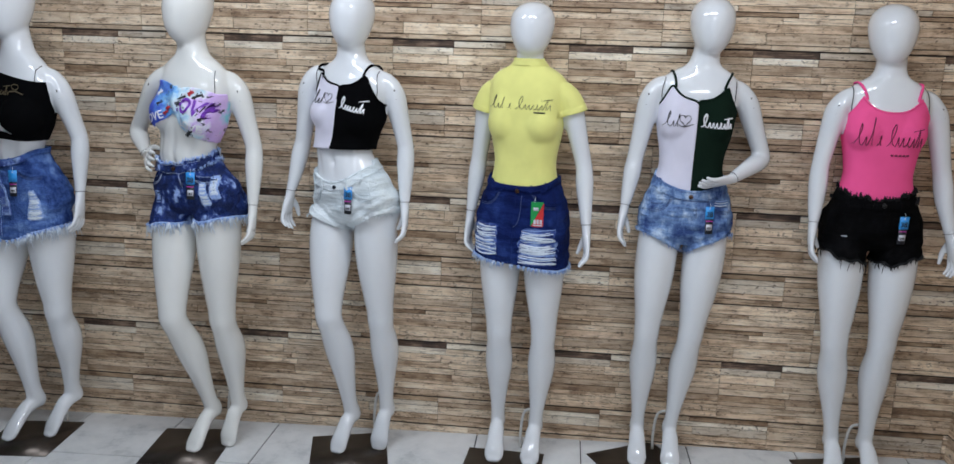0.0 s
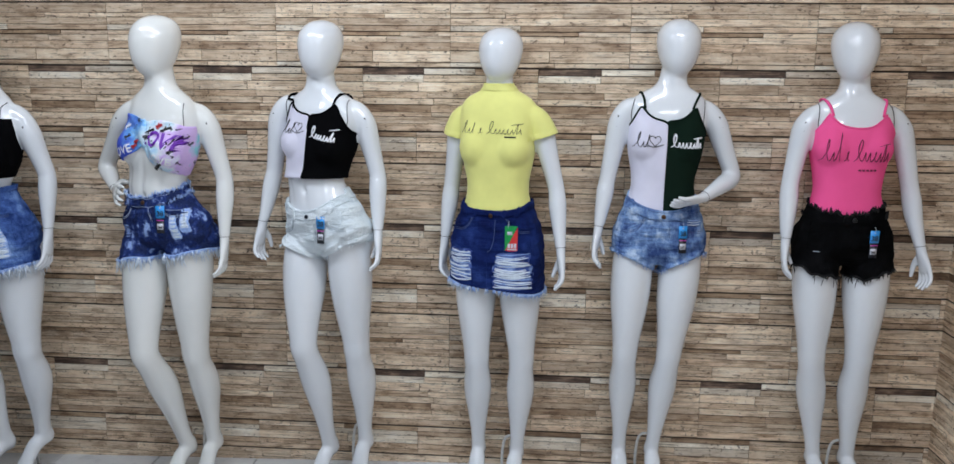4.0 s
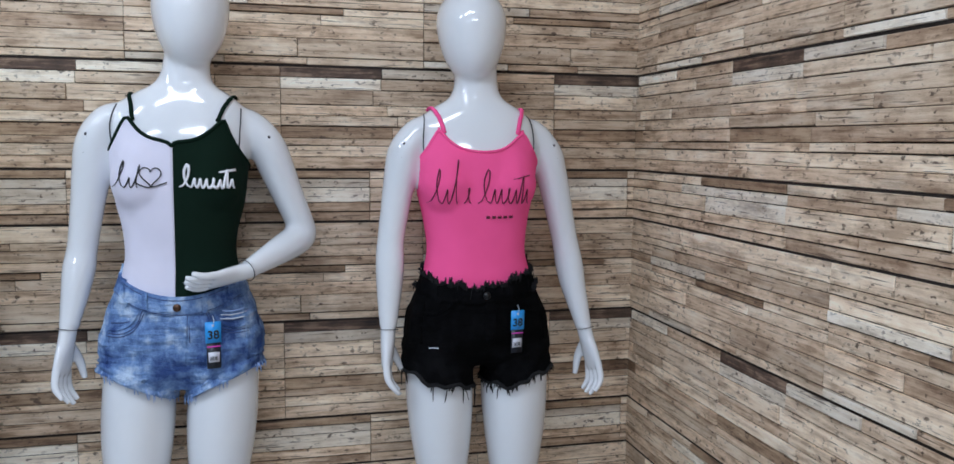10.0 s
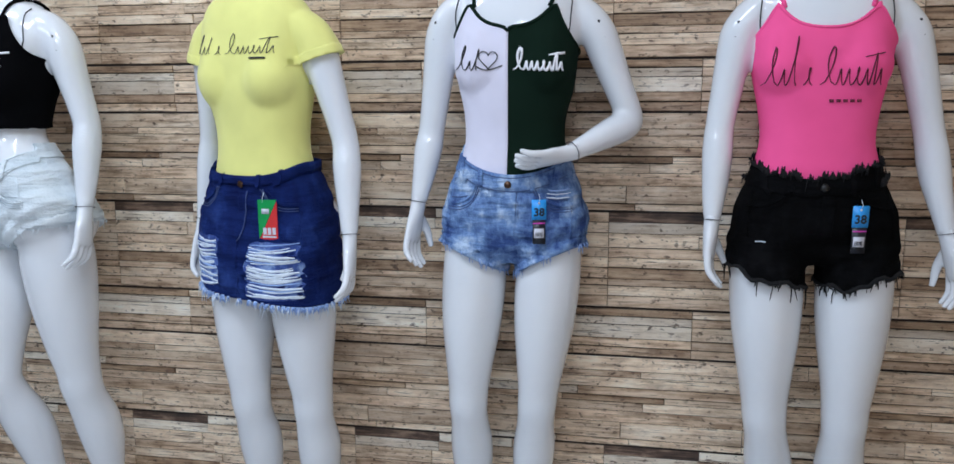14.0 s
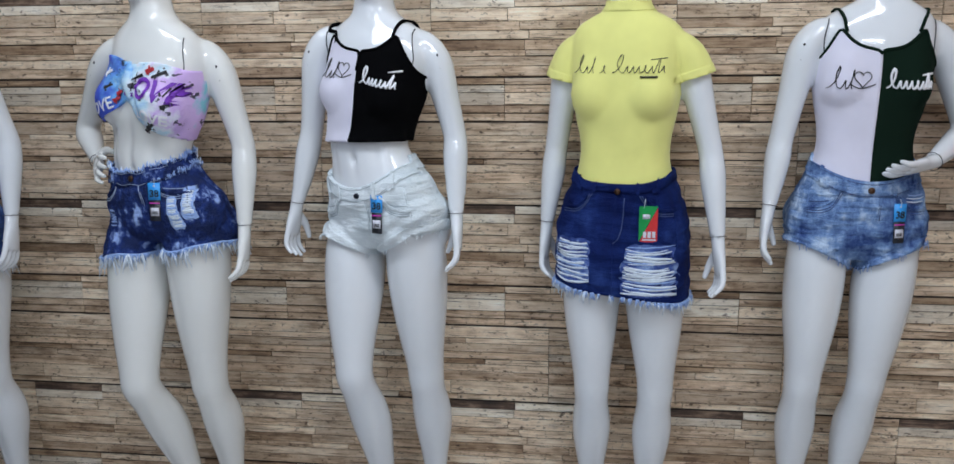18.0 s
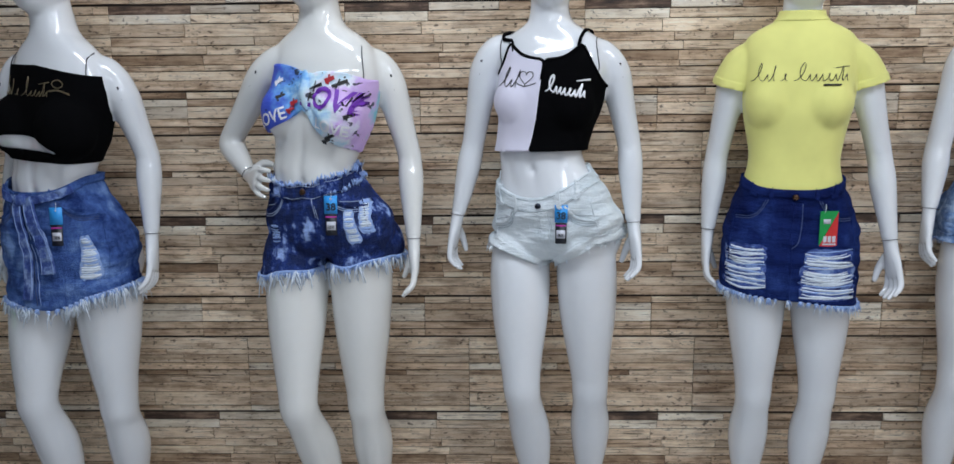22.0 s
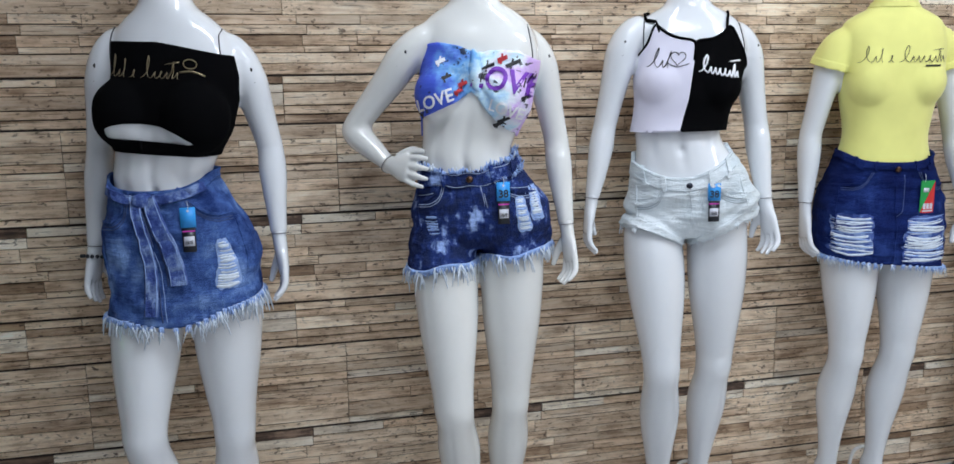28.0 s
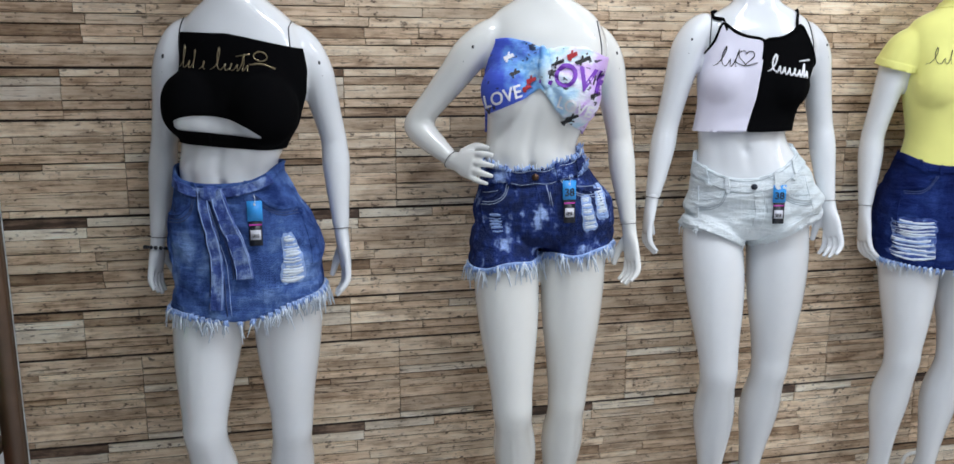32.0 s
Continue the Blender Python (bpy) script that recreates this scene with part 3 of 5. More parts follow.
    ob = thing("mannequin", bm, (m["skin"], SEAM), m["base"], m["label"], "mannequin", "mannequins along the wall")
    m["torso"], m["full"], m["tree"], m["ob"] = torso, full, tree, ob
    for me in meshes[:-1] + [sm]:
        bpy.data.meshes.remove(me)
    return ob


def contrapposto(yaw_chest, yaw_hip, sway=0.0, tilt=0.07):
    return [(1.66, sway * 0.6, 0.0, yaw_chest, 0.0), (1.55, 0.012 + sway, 0.0, yaw_chest, 0.0), (1.45, 0.026 + sway, 0.0, yaw_chest, -0.05), (1.33, 0.008 + sway, -0.005, yaw_chest, -0.05),
            (1.24, -0.022 + sway * 0.5, -0.01, (yaw_chest + yaw_hip) / 2, tilt * 0.3), (1.14, -0.004, -0.02, yaw_hip, tilt * 0.85), (1.04, 0.014, -0.02, yaw_hip, tilt), (0.90, 0.008, -0.02, yaw_hip, tilt * 0.6)]


def upright(yaw, lean=0.0, hip=0.0, neck=0.0):
    return [(1.66, neck, 0, yaw, 0), (1.55, neck * 0.5, 0, yaw, 0), (1.45, 0, 0.0, yaw, lean), (1.33, 0, 0.0, yaw, lean), (1.20, hip * 0.4, 0.0, yaw, 0), (1.08, hip * 0.8, 0.0, yaw, 0.0), (1.0, hip, 0.0, yaw, 0.0), (0.86, hip, 0.0, yaw, 0.0)]


PLAIN_WHITE = "glossy white faceless mannequin "
M1 = dict(base=(-1.565, -0.235, -0.029), scale=1.02, table=taller(0.955), bust=1.362, bosom=1.16, slim=0.97, skin=WHITE_GLOSS, chest=0.060, spine=contrapposto(-20, -8), head=(0.0, 0.0, -14, 0.0),
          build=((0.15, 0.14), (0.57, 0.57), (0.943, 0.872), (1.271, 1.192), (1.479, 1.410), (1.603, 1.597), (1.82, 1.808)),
          label=PLAIN_WHITE + "with one hip out, both arms hanging",
          legs=[((-0.074, 0.0, 1.005), (-0.104, -0.06, 0.59), (-0.085, 0.06, 0.145), (-0.135, -0.085, 0)), ((0.095, -0.01, 1.02), (0.092, -0.005, 0.56), (0.055, 0.10, 0.165), (0.005, -0.025, 0))],
          arms=[((-0.130, 0.040, 1.455), (-0.168, 0.085, 1.235), (-0.192, 0.05, 1.015), (-0.207, 0.02, 0.885), (1, -0.2, 0), 0.35, -1), ((0.168, -0.01, 1.44), (0.215, 0.03, 1.235), (0.223, -0.006, 1.031), (0.237, -0.057, 0.872), (-1, -0.1, 0), 0.55, 1)])
M2 = dict(base=(-0.868, -0.255, -0.012), scale=1.025, table=taller(0.994), bust=1.362, bosom=1.06, slim=0.97, skin=IVORY_GLOSS, chest=0.055, seams=(1,), spine=contrapposto(-19, -17, -0.010, 0.11), head=(0.0, 0.0, -26, 0.0),
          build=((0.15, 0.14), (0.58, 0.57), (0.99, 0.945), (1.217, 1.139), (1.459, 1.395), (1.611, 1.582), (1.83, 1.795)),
          label="glossy ivory faceless mannequin with one hand on its hip",
          legs=[((-0.084, 0.0, 1.025), (-0.082, -0.085, 0.59), (-0.015, 0.085, 0.145), (-0.05, -0.06, 0)), ((0.086, -0.02, 1.04), (0.082, -0.01, 0.57), (0.088, 0.10, 0.165), (0.065, 0.01, 0))],
          arms=[((-0.138, 0.02, 1.455), (-0.285, 0.115, 1.247), (-0.206, 0.030, 1.168), (-0.138, -0.085, 1.155), (0.3, 0.8, -0.1), 0.35, 1), ((0.160, 0.01, 1.445), (0.214, 0.025, 1.215), (0.224, -0.029, 1.006), (0.230, -0.074, 0.854), (-1, -0.1, 0), 0.55, 1)])
M3 = dict(base=(-0.288, -0.205, 0.003), scale=1.02, table=taller(0.958), bust=1.362, bosom=1.0, slim=0.97, skin=WHITE_GLOSS, chest=0.050, spine=contrapposto(-20, -26, -0.018, 0.115), head=(0.0, 0.0, -12, 0.0),
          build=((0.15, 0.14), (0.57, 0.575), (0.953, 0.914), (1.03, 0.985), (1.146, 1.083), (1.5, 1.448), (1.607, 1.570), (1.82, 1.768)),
          label=PLAIN_WHITE + "with one hip out, standing on tiptoe",
          legs=[((-0.081, 0.015, 0.985), (-0.080, -0.065, 0.585), (-0.022, 0.06, 0.145), (-0.063, -0.05, 0)), ((0.090, -0.025, 1.00), (0.108, -0.005, 0.565), (0.115, 0.085, 0.165), (0.093, 0.005, 0))],
          arms=[((-0.163, 0.025, 1.465), (-0.205, 0.055, 1.225), (-0.248, 0.030, 1.036), (-0.275, 0.012, 0.882), (1, -0.2, 0), 0.55, -1), ((0.147, -0.02, 1.45), (0.199, -0.01, 1.225), (0.207, -0.058, 1.027), (0.217, -0.104, 0.875), (-1, -0.1, 0), 0.55, 1)])
M4 = dict(base=(0.345, -0.175, 0.020), scale=1.0, table=TORSO, chest=0.044, bust=1.340, slim=0.95, skin=WHITE_GLOSS, spine=upright(-15), head=(0.005, 0.0, -12, 0.0),
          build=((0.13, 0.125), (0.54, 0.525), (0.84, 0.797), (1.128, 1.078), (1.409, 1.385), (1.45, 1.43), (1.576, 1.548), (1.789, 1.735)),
          label=PLAIN_WHITE + "standing straight with hanging arms",
          legs=[((-0.080, 0.015, 0.95), (-0.072, 0.0, 0.54), (-0.066, 0.06, 0.13), (-0.07, -0.08, 0)), ((0.083, -0.016, 0.95), (0.098, -0.01, 0.54), (0.084, 0.04, 0.13), (0.065, -0.085, 0))],
          arms=[((-0.143, 0.040, 1.425), (-0.178, 0.085, 1.165), (-0.200, 0.058, 0.965), (-0.212, 0.026, 0.800), (1, -0.2, 0), 0.55, -1), ((0.144, -0.030, 1.425), (0.212, -0.025, 1.165), (0.231, -0.075, 0.958), (0.242, -0.120, 0.803), (-1, -0.1, 0), 0.55, 1)])
M5 = dict(base=(0.940, -0.140, 0.034), scale=1.005, table=forked(0.922), chest=0.040, bust=1.345, slim=0.92, skin=WHITE_GLOSS, spine=upright(-3, -0.03, -0.005, 0.03), head=(0.03, 0.0, -4, 0.0),
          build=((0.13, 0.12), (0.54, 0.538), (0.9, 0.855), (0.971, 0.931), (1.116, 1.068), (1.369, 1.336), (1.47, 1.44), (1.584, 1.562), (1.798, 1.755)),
          label=PLAIN_WHITE + "with one forearm bent across its belly",
          legs=[((-0.094, 0.0, 0.95), (-0.112, -0.02, 0.54), (-0.111, 0.05, 0.13), (-0.115, -0.08, 0)), ((0.080, 0.0, 0.95), (0.053, -0.01, 0.54), (0.016, 0.05, 0.13), (0.012, -0.08, 0))],
          arms=[((-0.156, -0.005, 1.440), (-0.200, 0.015, 1.175), (-0.226, -0.020, 1.01), (-0.248, -0.050, 0.853), (1, -0.2, 0), 0.55, -1), ((0.160, 0.01, 1.435), (0.256, 0.04, 1.195), (0.130, -0.085, 1.135), (0.014, -0.145, 1.112), (0.1, 0.6, 0.9), 0.35, 1)])
M6 = dict(base=(1.572, -0.165, 0.050), scale=0.985, table=forked(0.925), bust=1.338, slim=0.95, skin=WHITE_GLOSS, spine=upright(-2, 0.0, 0.01), head=(-0.012, 0.0, -4, 0.0),
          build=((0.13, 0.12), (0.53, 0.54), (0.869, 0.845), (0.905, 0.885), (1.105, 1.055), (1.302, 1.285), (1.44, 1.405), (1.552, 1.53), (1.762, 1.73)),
          label=PLAIN_WHITE + "standing straight beside the corner",
          legs=[((-0.083, 0.0, 0.94), (-0.070, -0.01, 0.53), (-0.012, 0.05, 0.13), (-0.025, -0.08, 0)), ((0.098, 0.0, 0.94), (0.098, -0.01, 0.53), (0.112, 0.05, 0.13), (0.115, -0.08, 0))],
          arms=[((-0.152, -0.005, 1.405), (-0.192, 0.0, 1.172), (-0.203, -0.04, 0.975), (-0.212, -0.07, 0.825), (1, -0.2, 0), 0.55, -1), ((0.160, 0.015, 1.405), (0.226, 0.02, 1.162), (0.262, -0.03, 0.955), (0.290, -0.075, 0.802), (-1, -0.1, 0), 0.55, 1)])


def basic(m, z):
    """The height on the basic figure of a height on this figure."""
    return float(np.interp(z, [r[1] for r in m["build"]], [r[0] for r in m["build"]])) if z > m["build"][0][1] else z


BODIES = [M1, M2, M3, M4, M5, M6]
for m in BODIES:
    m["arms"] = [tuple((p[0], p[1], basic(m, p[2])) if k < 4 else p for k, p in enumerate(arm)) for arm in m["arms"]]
    build_mannequin(m)

# ---- clothes ----


def coords_all(m):
    """Height, a and b of every vertex of a body, as arrays, with its places and normals."""
    me = m["torso"]
    k = len(me.vertices)
    co, no = np.empty(k * 3), np.empty(k * 3)
    me.vertices.foreach_get("co", co)
    me.vertex_normals.foreach_get("vector", no)
    co, no = co.reshape(-1, 3), no.reshape(-1, 3)
    rows = np.array(m["spine"])[::-1]
    z = co[:, 2] / m["scale"]
    for _ in range(2):
        cx, cy, yaw, lean = (np.interp(z, rows[:, 0], rows[:, i]) for i in (1, 2, 3, 4))
        yaw = np.radians(yaw)
        dx, dy = co[:, 0] - cx, co[:, 1] - cy
        a, b = dx * np.cos(yaw) + dy * np.sin(yaw), dx * np.sin(yaw) - dy * np.cos(yaw)
        z = co[:, 2] / m["scale"] - lean * a
    m["co"], m["no"], m["zab"] = co, no, (z, a, b)
    m["faces"] = [tuple(p.vertices) for p in me.polygons]


for m in BODIES:
    coords_all(m)


def cut_cloth(m, inside, lift):
    """The body's skin where inside(z, a, b) > 0, lifted off by lift(z, a, b); the edge runs smoothly. Returns a bmesh and its edge loops."""
    z, a, b = m["zab"]
    f = inside(z, a, b)
    co, no = m["co"].copy(), m["no"]
    off = lift(z, a, b) * np.ones(len(z))
    faces = [p for p in m["faces"] if max(f[i] for i in p) > 0]
    pull = {}
    for p in faces:
        for i, j in zip(p, p[1:] + p[:1]):
            if (f[i] > 0) != (f[j] > 0):
                n_, p_ = (i, j) if f[i] <= 0 else (j, i)
                pull.setdefault(n_, []).append(co[n_] + (co[p_] - co[n_]) * (-f[n_] / (f[p_] - f[n_] + 1e-12)))
    for i, ps in pull.items():
        co[i] = np.mean(ps, axis=0)
    bm = bmesh.new()
    used = {}
    for p in faces:
        keep = [i for i in p if f[i] > 0 or i in pull]
        if len(keep) < 3:
            continue
        vs = []
        for i in keep:
            if i not in used:
                used[i] = bm.verts.new(co[i] + no[i] * off[i])
            vs.append(used[i])
        bm.faces.new(vs)
    bm.normal_update()
    rim = [e for e in bm.edges if e.is_boundary]
    loops = edge_loops(rim)
    back = {v: i for i, v in used.items()}
    out = bmesh.ops.extrude_edge_only(bm, edges=rim)["geom"]
    for v in out:
        if isinstance(v, bmesh.types.BMVert):
            near = min((e.other_vert(v) for e in v.link_edges if e.other_vert(v) in back), key=lambda q: (q.co - v.co).length, default=None)
            if near is not None:
                i = back[near]
                v.co = v.co - Vector(no[i]) * float(off[i] * 0.9)
    return bm, loops


def edge_loops(edges):
    nxt = {}
    for e in edges:
        for v in e.verts:
            nxt.setdefault(v, []).append(e.other_vert(v))
    loops, seen = [], set()
    for v in nxt:
        if v in seen:
            continue
        loop = [v]
        seen.add(v)
        while True:
            step = [w for w in nxt[loop[-1]] if w not in seen]
            if not step:
                break
            loop.append(step[0])
            seen.add(step[0])
        loops.append([(w.co.copy(), w.normal.copy()) for w in loop])
    return [lp for lp in loops if len(lp) > 8]


def wrap(tree, pts, off):
    out = []
    for p in pts:
        co, no, _, _ = tree.find_nearest(p)
        out.append(co + no * off)
    return out


def front(m, tree, z, a, off=0.001):
    """The place on the front of the cloth at a height and breadth."""
    o = body_point(m, z, a, 0.5)
    d = body_point(m, z, a, -0.5) - o
    co, no, _, _ = tree.ray_cast(o, d.normalized(), 1.0)
    if co is None:
        co, no, _, _ = tree.find_nearest(body_point(m, z, a, 0.1))
    if no.dot(d) > 0:
        no = -no
    return co + no * off, no


def tree_of(ob):
    me = ob.data
    return BVHTree.FromPolygons([v.co for v in me.vertices], [p.vertices for p in me.polygons])


def line(m, tree, pts, radius, parent, name, mat, off=0.001, label="", flat=0.5, smooth=4):
    """A raised line along (z, a) points on the front of the cloth."""
    fine = curve_through(pts, smooth) if len(pts) > 2 else np.array(pts)
    bm = bmesh.new()
    tube(bm, [front(m, tree, z, a, off)[0] for z, a in fine], radius, 5, flat)
    return part(name, bm, mat, parent, label)


def ribbon(m, tree, pts, half, thick, parent, name, mat, off=0.001, label="", smooth=4):
    """A flat strip along (z, a) points on the cloth; half: half its width, one number or one for each end."""
    fine = curve_through(pts, smooth) if len(pts) > 2 else np.array(pts)
    got = [front(m, tree, z, a, off) for z, a in fine]
    k = len(got)
    bm = bmesh.new()
    rows = []
    for i, (c, no) in enumerate(got):
        t = (got[min(i + 1, k - 1)][0] - got[max(i - 1, 0)][0]).normalized()
        side = t.cross(no).normalized()
        w = half if isinstance(half, float) else half[0] + (half[1] - half[0]) * i / (k - 1)
        rows.append([bm.verts.new(p) for p in (c - side * w, c - side * w * 0.9 + no * thick, c + side * w * 0.9 + no * thick, c + side * w)])
    for ra, rb in zip(rows, rows[1:]):
        for i in range(4):
            bm.faces.new((ra[i], ra[(i + 1) % 4], rb[(i + 1) % 4], rb[i]))
    bm.faces.new(rows[0][::-1])
    bm.faces.new(rows[-1])
    bmesh.ops.recalc_face_normals(bm, faces=bm.faces[:])
    return part(name, bm, mat, parent, label, False)


def worn_patch(m, tree, z0, z1, a0, a1, parent, mat, seed, taper=0.0):
    """A worn place with an uneven outline, a little proud of the cloth."""
    d = random.Random(seed)
    bm = bmesh.new()
    rows = []
    n_ = 14
    for r in range(n_ + 1):
        t = r / n_
        c, w = (a0 + a1) / 2, (a1 - a0) / 2 * (1 - taper * t ** 1.5) * (0.7 if r in (0, n_) else 1.0)
        l, q = c - w * d.uniform(0.86, 1.04), c + w * d.uniform(0.86, 1.04)
        rows.append([bm.verts.new(front(m, tree, z0 + (z1 - z0) * t + d.uniform(-0.002, 0.002), l + (q - l) * k / 8, 0.0008)[0]) for k in range(9)])
    for ra, rb in zip(rows, rows[1:]):
        for k in range(8):
            bm.faces.new((ra[k], ra[k + 1], rb[k + 1], rb[k]))
    return part("worn_patch", bm, mat, parent, "worn bleached patch of denim")


STROKES = {"L": (1.5, 1.0, 0.30, -0.16), "l": (0.7, 0.85, 0.24, 0.0), "w": (0.8, 0.36, 0.10, 0.0), "e": (0.9, 0.40, 0.26, 0.0), "B": (1.5, 1.0, 0.42, -0.10), "t": (0.6, 0.80, 0.02, 0.0), "g": (1.0, 1.3, 0.2, -0.5)}


def flourish(m, tree, parent, z, a0, a1, tall, mat, radius, rhythm, name="print_line", label="", slant=0.25, rise=0.0):
    """A pen stroke across the chest, of no letters: loops and waves in the rhythm given, tall and low, with pen lifts at the gaps."""
    total = sum(STROKES[c][0] if c in STROKES else 0.8 for c in rhythm)
    unit = (a1 - a0) / total
    runs, x = [[]], 0.0
    for c in rhythm:
        if c not in STROKES:
            runs.append([])
            x += 0.8
            continue
        wide, high, loop, under = STROKES[c]
        for k in range(13):
            u = k / 12
            h = under * math.sin(math.pi * u) ** 4 * (1 if u > 0.5 else 0) + high * (0.5 - 0.5 * math.cos(u * math.tau))
            runs[-1].append((z + tall * (h - 0.3) + rise * (x / total), a0 + unit * (x + wide * (u + loop * math.sin(u * math.tau))) + slant * tall * h))
        if c == "t":
            runs.append([(z + tall * (0.38 + 0.03 * k), a0 + unit * (x - 0.5 + 0.5 * k)) for k in range(5)])
            runs.append([])
        x += wide
    bm = bmesh.new()
    for pts in runs:
        if len(pts) > 3:
            way = [front(m, tree, p, q, 0.0014)[0] for p, q in pts]
            tube(bm, way, [radius * (0.65 + 0.55 * abs(math.sin(i * math.pi / 12))) for i in range(len(pts))], 5, 0.35)
    return part(name, bm, mat, parent, label)


def heart(m, tree, parent, z, a, size, mat, radius):
    pts = []
    for k in range(28):
        t = k / 28 * math.tau
        pts.append(front(m, tree, z + size * (13 * math.cos(t) - 5 * math.cos(2 * t) - 2 * math.cos(3 * t) - math.cos(4 * t)) / 32, a + size * 16 * math.sin(t) ** 3 / 32, 0.0016)[0])
    bm = bmesh.new()
    tube(bm, pts, radius, 5, 0.4, True)
    return part("heart_print", bm, mat, parent, "heart outline print")


def letters(m, tree, parent, text, z, a, height, mat, tilt=0.0, name="lettering", off=0.002):
    """Flat letters laid on the cloth."""
    cu = bpy.data.curves.new("letters", "FONT")
    cu.body, cu.size, cu.align_x, cu.align_y = text, height * 1.4, "CENTER", "CENTER"
    cu.offset = height * 0.03
    ob = bpy.data.objects.new("letters", cu)
    scene.collection.objects.link(ob)
    me = bpy.data.meshes.new_from_object(ob.evaluated_get(bpy.context.evaluated_depsgraph_get()))
    bpy.data.objects.remove(ob)
    bm = bmesh.new()
    bm.from_mesh(me)
    bpy.data.meshes.remove(me)
    bmesh.ops.subdivide_edges(bm, edges=[e for e in bm.edges if e.calc_length() > 0.006], cuts=2)
    c, s_ = math.cos(tilt), math.sin(tilt)
    for v in bm.verts:
        x, y = v.co.x * c - v.co.y * s_, v.co.x * s_ + v.co.y * c
        v.co = front(m, tree, z + y, a + x, off)[0]
    return part(name, bm, mat, parent, "printed word " + text)


def eased(pts, rounds=3, closed=False):
    """Points drawn towards their neighbours, so that an edge runs without kinks."""
    for _ in range(rounds):
        k = len(pts)
        pts = [pts[i] * 0.5 + (pts[i - 1] + pts[(i + 1) % k]) * 0.25 if closed or 0 < i < k - 1 else pts[i] for i in range(k)]
    return pts


def trim_line(m, loops, keep, parent, mat, radius, name="trim", label=""):
    """A bound edge along those loops that keep(z, a, b) picks."""
    for lp in loops:
        runs, run = [], []
        marks = [keep(*body_coords(m, co)) for co, _ in lp]
        if all(marks):
            bm = bmesh.new()
            tube(bm, eased([co + no * 0.0005 for co, no in lp[::2]], 3, True), radius, 6, 0.8, True)
            part(name, bm, mat, parent, label)
            continue
        start = marks.index(False)
        for k in range(1, len(lp) + 1):
            i = (start + k) % len(lp)
            if marks[i]:
                run.append(lp[i][0] + lp[i][1] * 0.0005)
            else:
                if len(run) > 5:
                    runs.append(run)
                run = []
        for run in runs:
            bm = bmesh.new()
            tube(bm, eased(run, 5)[::2], radius, 6, 0.8)
            part(name, bm, mat, parent, label)


def fringe(loops, parent, mats, seed, keep, dense=260, short=0.012, long=26, reach=0.05, name="frayed_hem", up=False, stout=1.0):
    """Threads hanging along an edge: a dense short fray and some long ends."""
    d = random.Random(seed)
    pts = [(co, no) for lp in loops for co, no in lp if keep(co)]
    if not pts:
        return
    for mat, count, size, rad in ((mats[0], dense, short, 0.0010), (mats[1], long, reach, 0.0009)):
        bm = bmesh.new()
        spots = [d.choice(pts) for _ in range(max(6, count // 5))]
        for _ in range(count):
            co, no = d.choice(spots) if d.random() < 0.6 else d.choice(pts)
            ln = size * d.uniform(0.25, 1.0) * d.uniform(0.6, 1.0)
            side = Vector((d.uniform(-1, 1), d.uniform(-1, 1), 0)) * ln * 0.35
            out = no * d.uniform(0.0, 0.005)
            way = Vector((0, 0, 1 if up else -1))
            a = co + Vector((d.uniform(-0.004, 0.004), 0, 0)) - way * 0.003
            rad = 0.0010 * stout * d.uniform(0.7, 1.6)
            tube(bm, [a, a + way * ln * 0.5 + side * 0.6 + out, a + way * ln + side + out * 0.6], [rad, rad, rad * 0.5], 4)
        part(name, bm, mat, parent, "loose frayed threads")["kind"] = "stuff"


def top_piece(m, name, panels, label, category="top"):
    """panels: (part name, inside, material, lift). Returns the thing and all loops."""
    ob = thing(name, None, None, m["base"], label, category)
    loops = []
    for pname, inside, mat, lift in panels:
        bm, lp = cut_cloth(m, inside, lift)
        part(pname, bm, mat, ob)
        loops += lp
    bpy.context.view_layer.update()
    return ob, loops


def straps(m, parent, mat, pts, radius=0.0042, label=""):
    """Shoulder straps over both shoulders; pts: (z, a, b) from front to back on one side."""
    for sx in (-1, 1):
        fine = curve_through([(z, sx * a, b) for z, a, b in pts], 5)
        bm = bmesh.new()
        tube(bm, wrap(m["tree"], [body_point(m, *p) for p in fine], 0.0035), radius, 6, 0.6)
        part("strap", bm, mat, parent, label)


def chest(m, lift=0.004):
    """A tree just over the chest, for prints."""
    co = m["co"] + m["no"] * lift
    return BVHTree.FromPolygons([Vector(c) for c in co], m["faces"])


def both(*fs):
    return lambda z, a, b: np.minimum.reduce([f(z, a, b) for f in fs])


LEFT, RIGHT = (lambda z, a, b: -a), (lambda z, a, b: a)


def cami(bottom, dip, rise, low=1.375):
    """A strappy top: scooped neckline, low under the arms and at the back."""
    def inside(z, a, b):
        ab = np.abs(a)
        neck = np.where(b > 0, dip + (rise - dip) * np.clip(ab / 0.092, 0, 1) ** 3.2 - np.clip((ab - 0.092) / 0.05, 0, 1.4) ** 0.8 * (rise - low), low)
        return np.minimum(neck - z, z - bottom)
    return inside


STRAP = ((1.474, 0.092, 0.10), (1.505, 0.100, 0.07), (1.525, 0.108, 0.02), (1.515, 0.106, -0.03), (1.48, 0.098, -0.09), (1.37, 0.080, -0.12))
STRAP_TALL = tuple((z + 0.018, a, b) for z, a, b in STRAP)


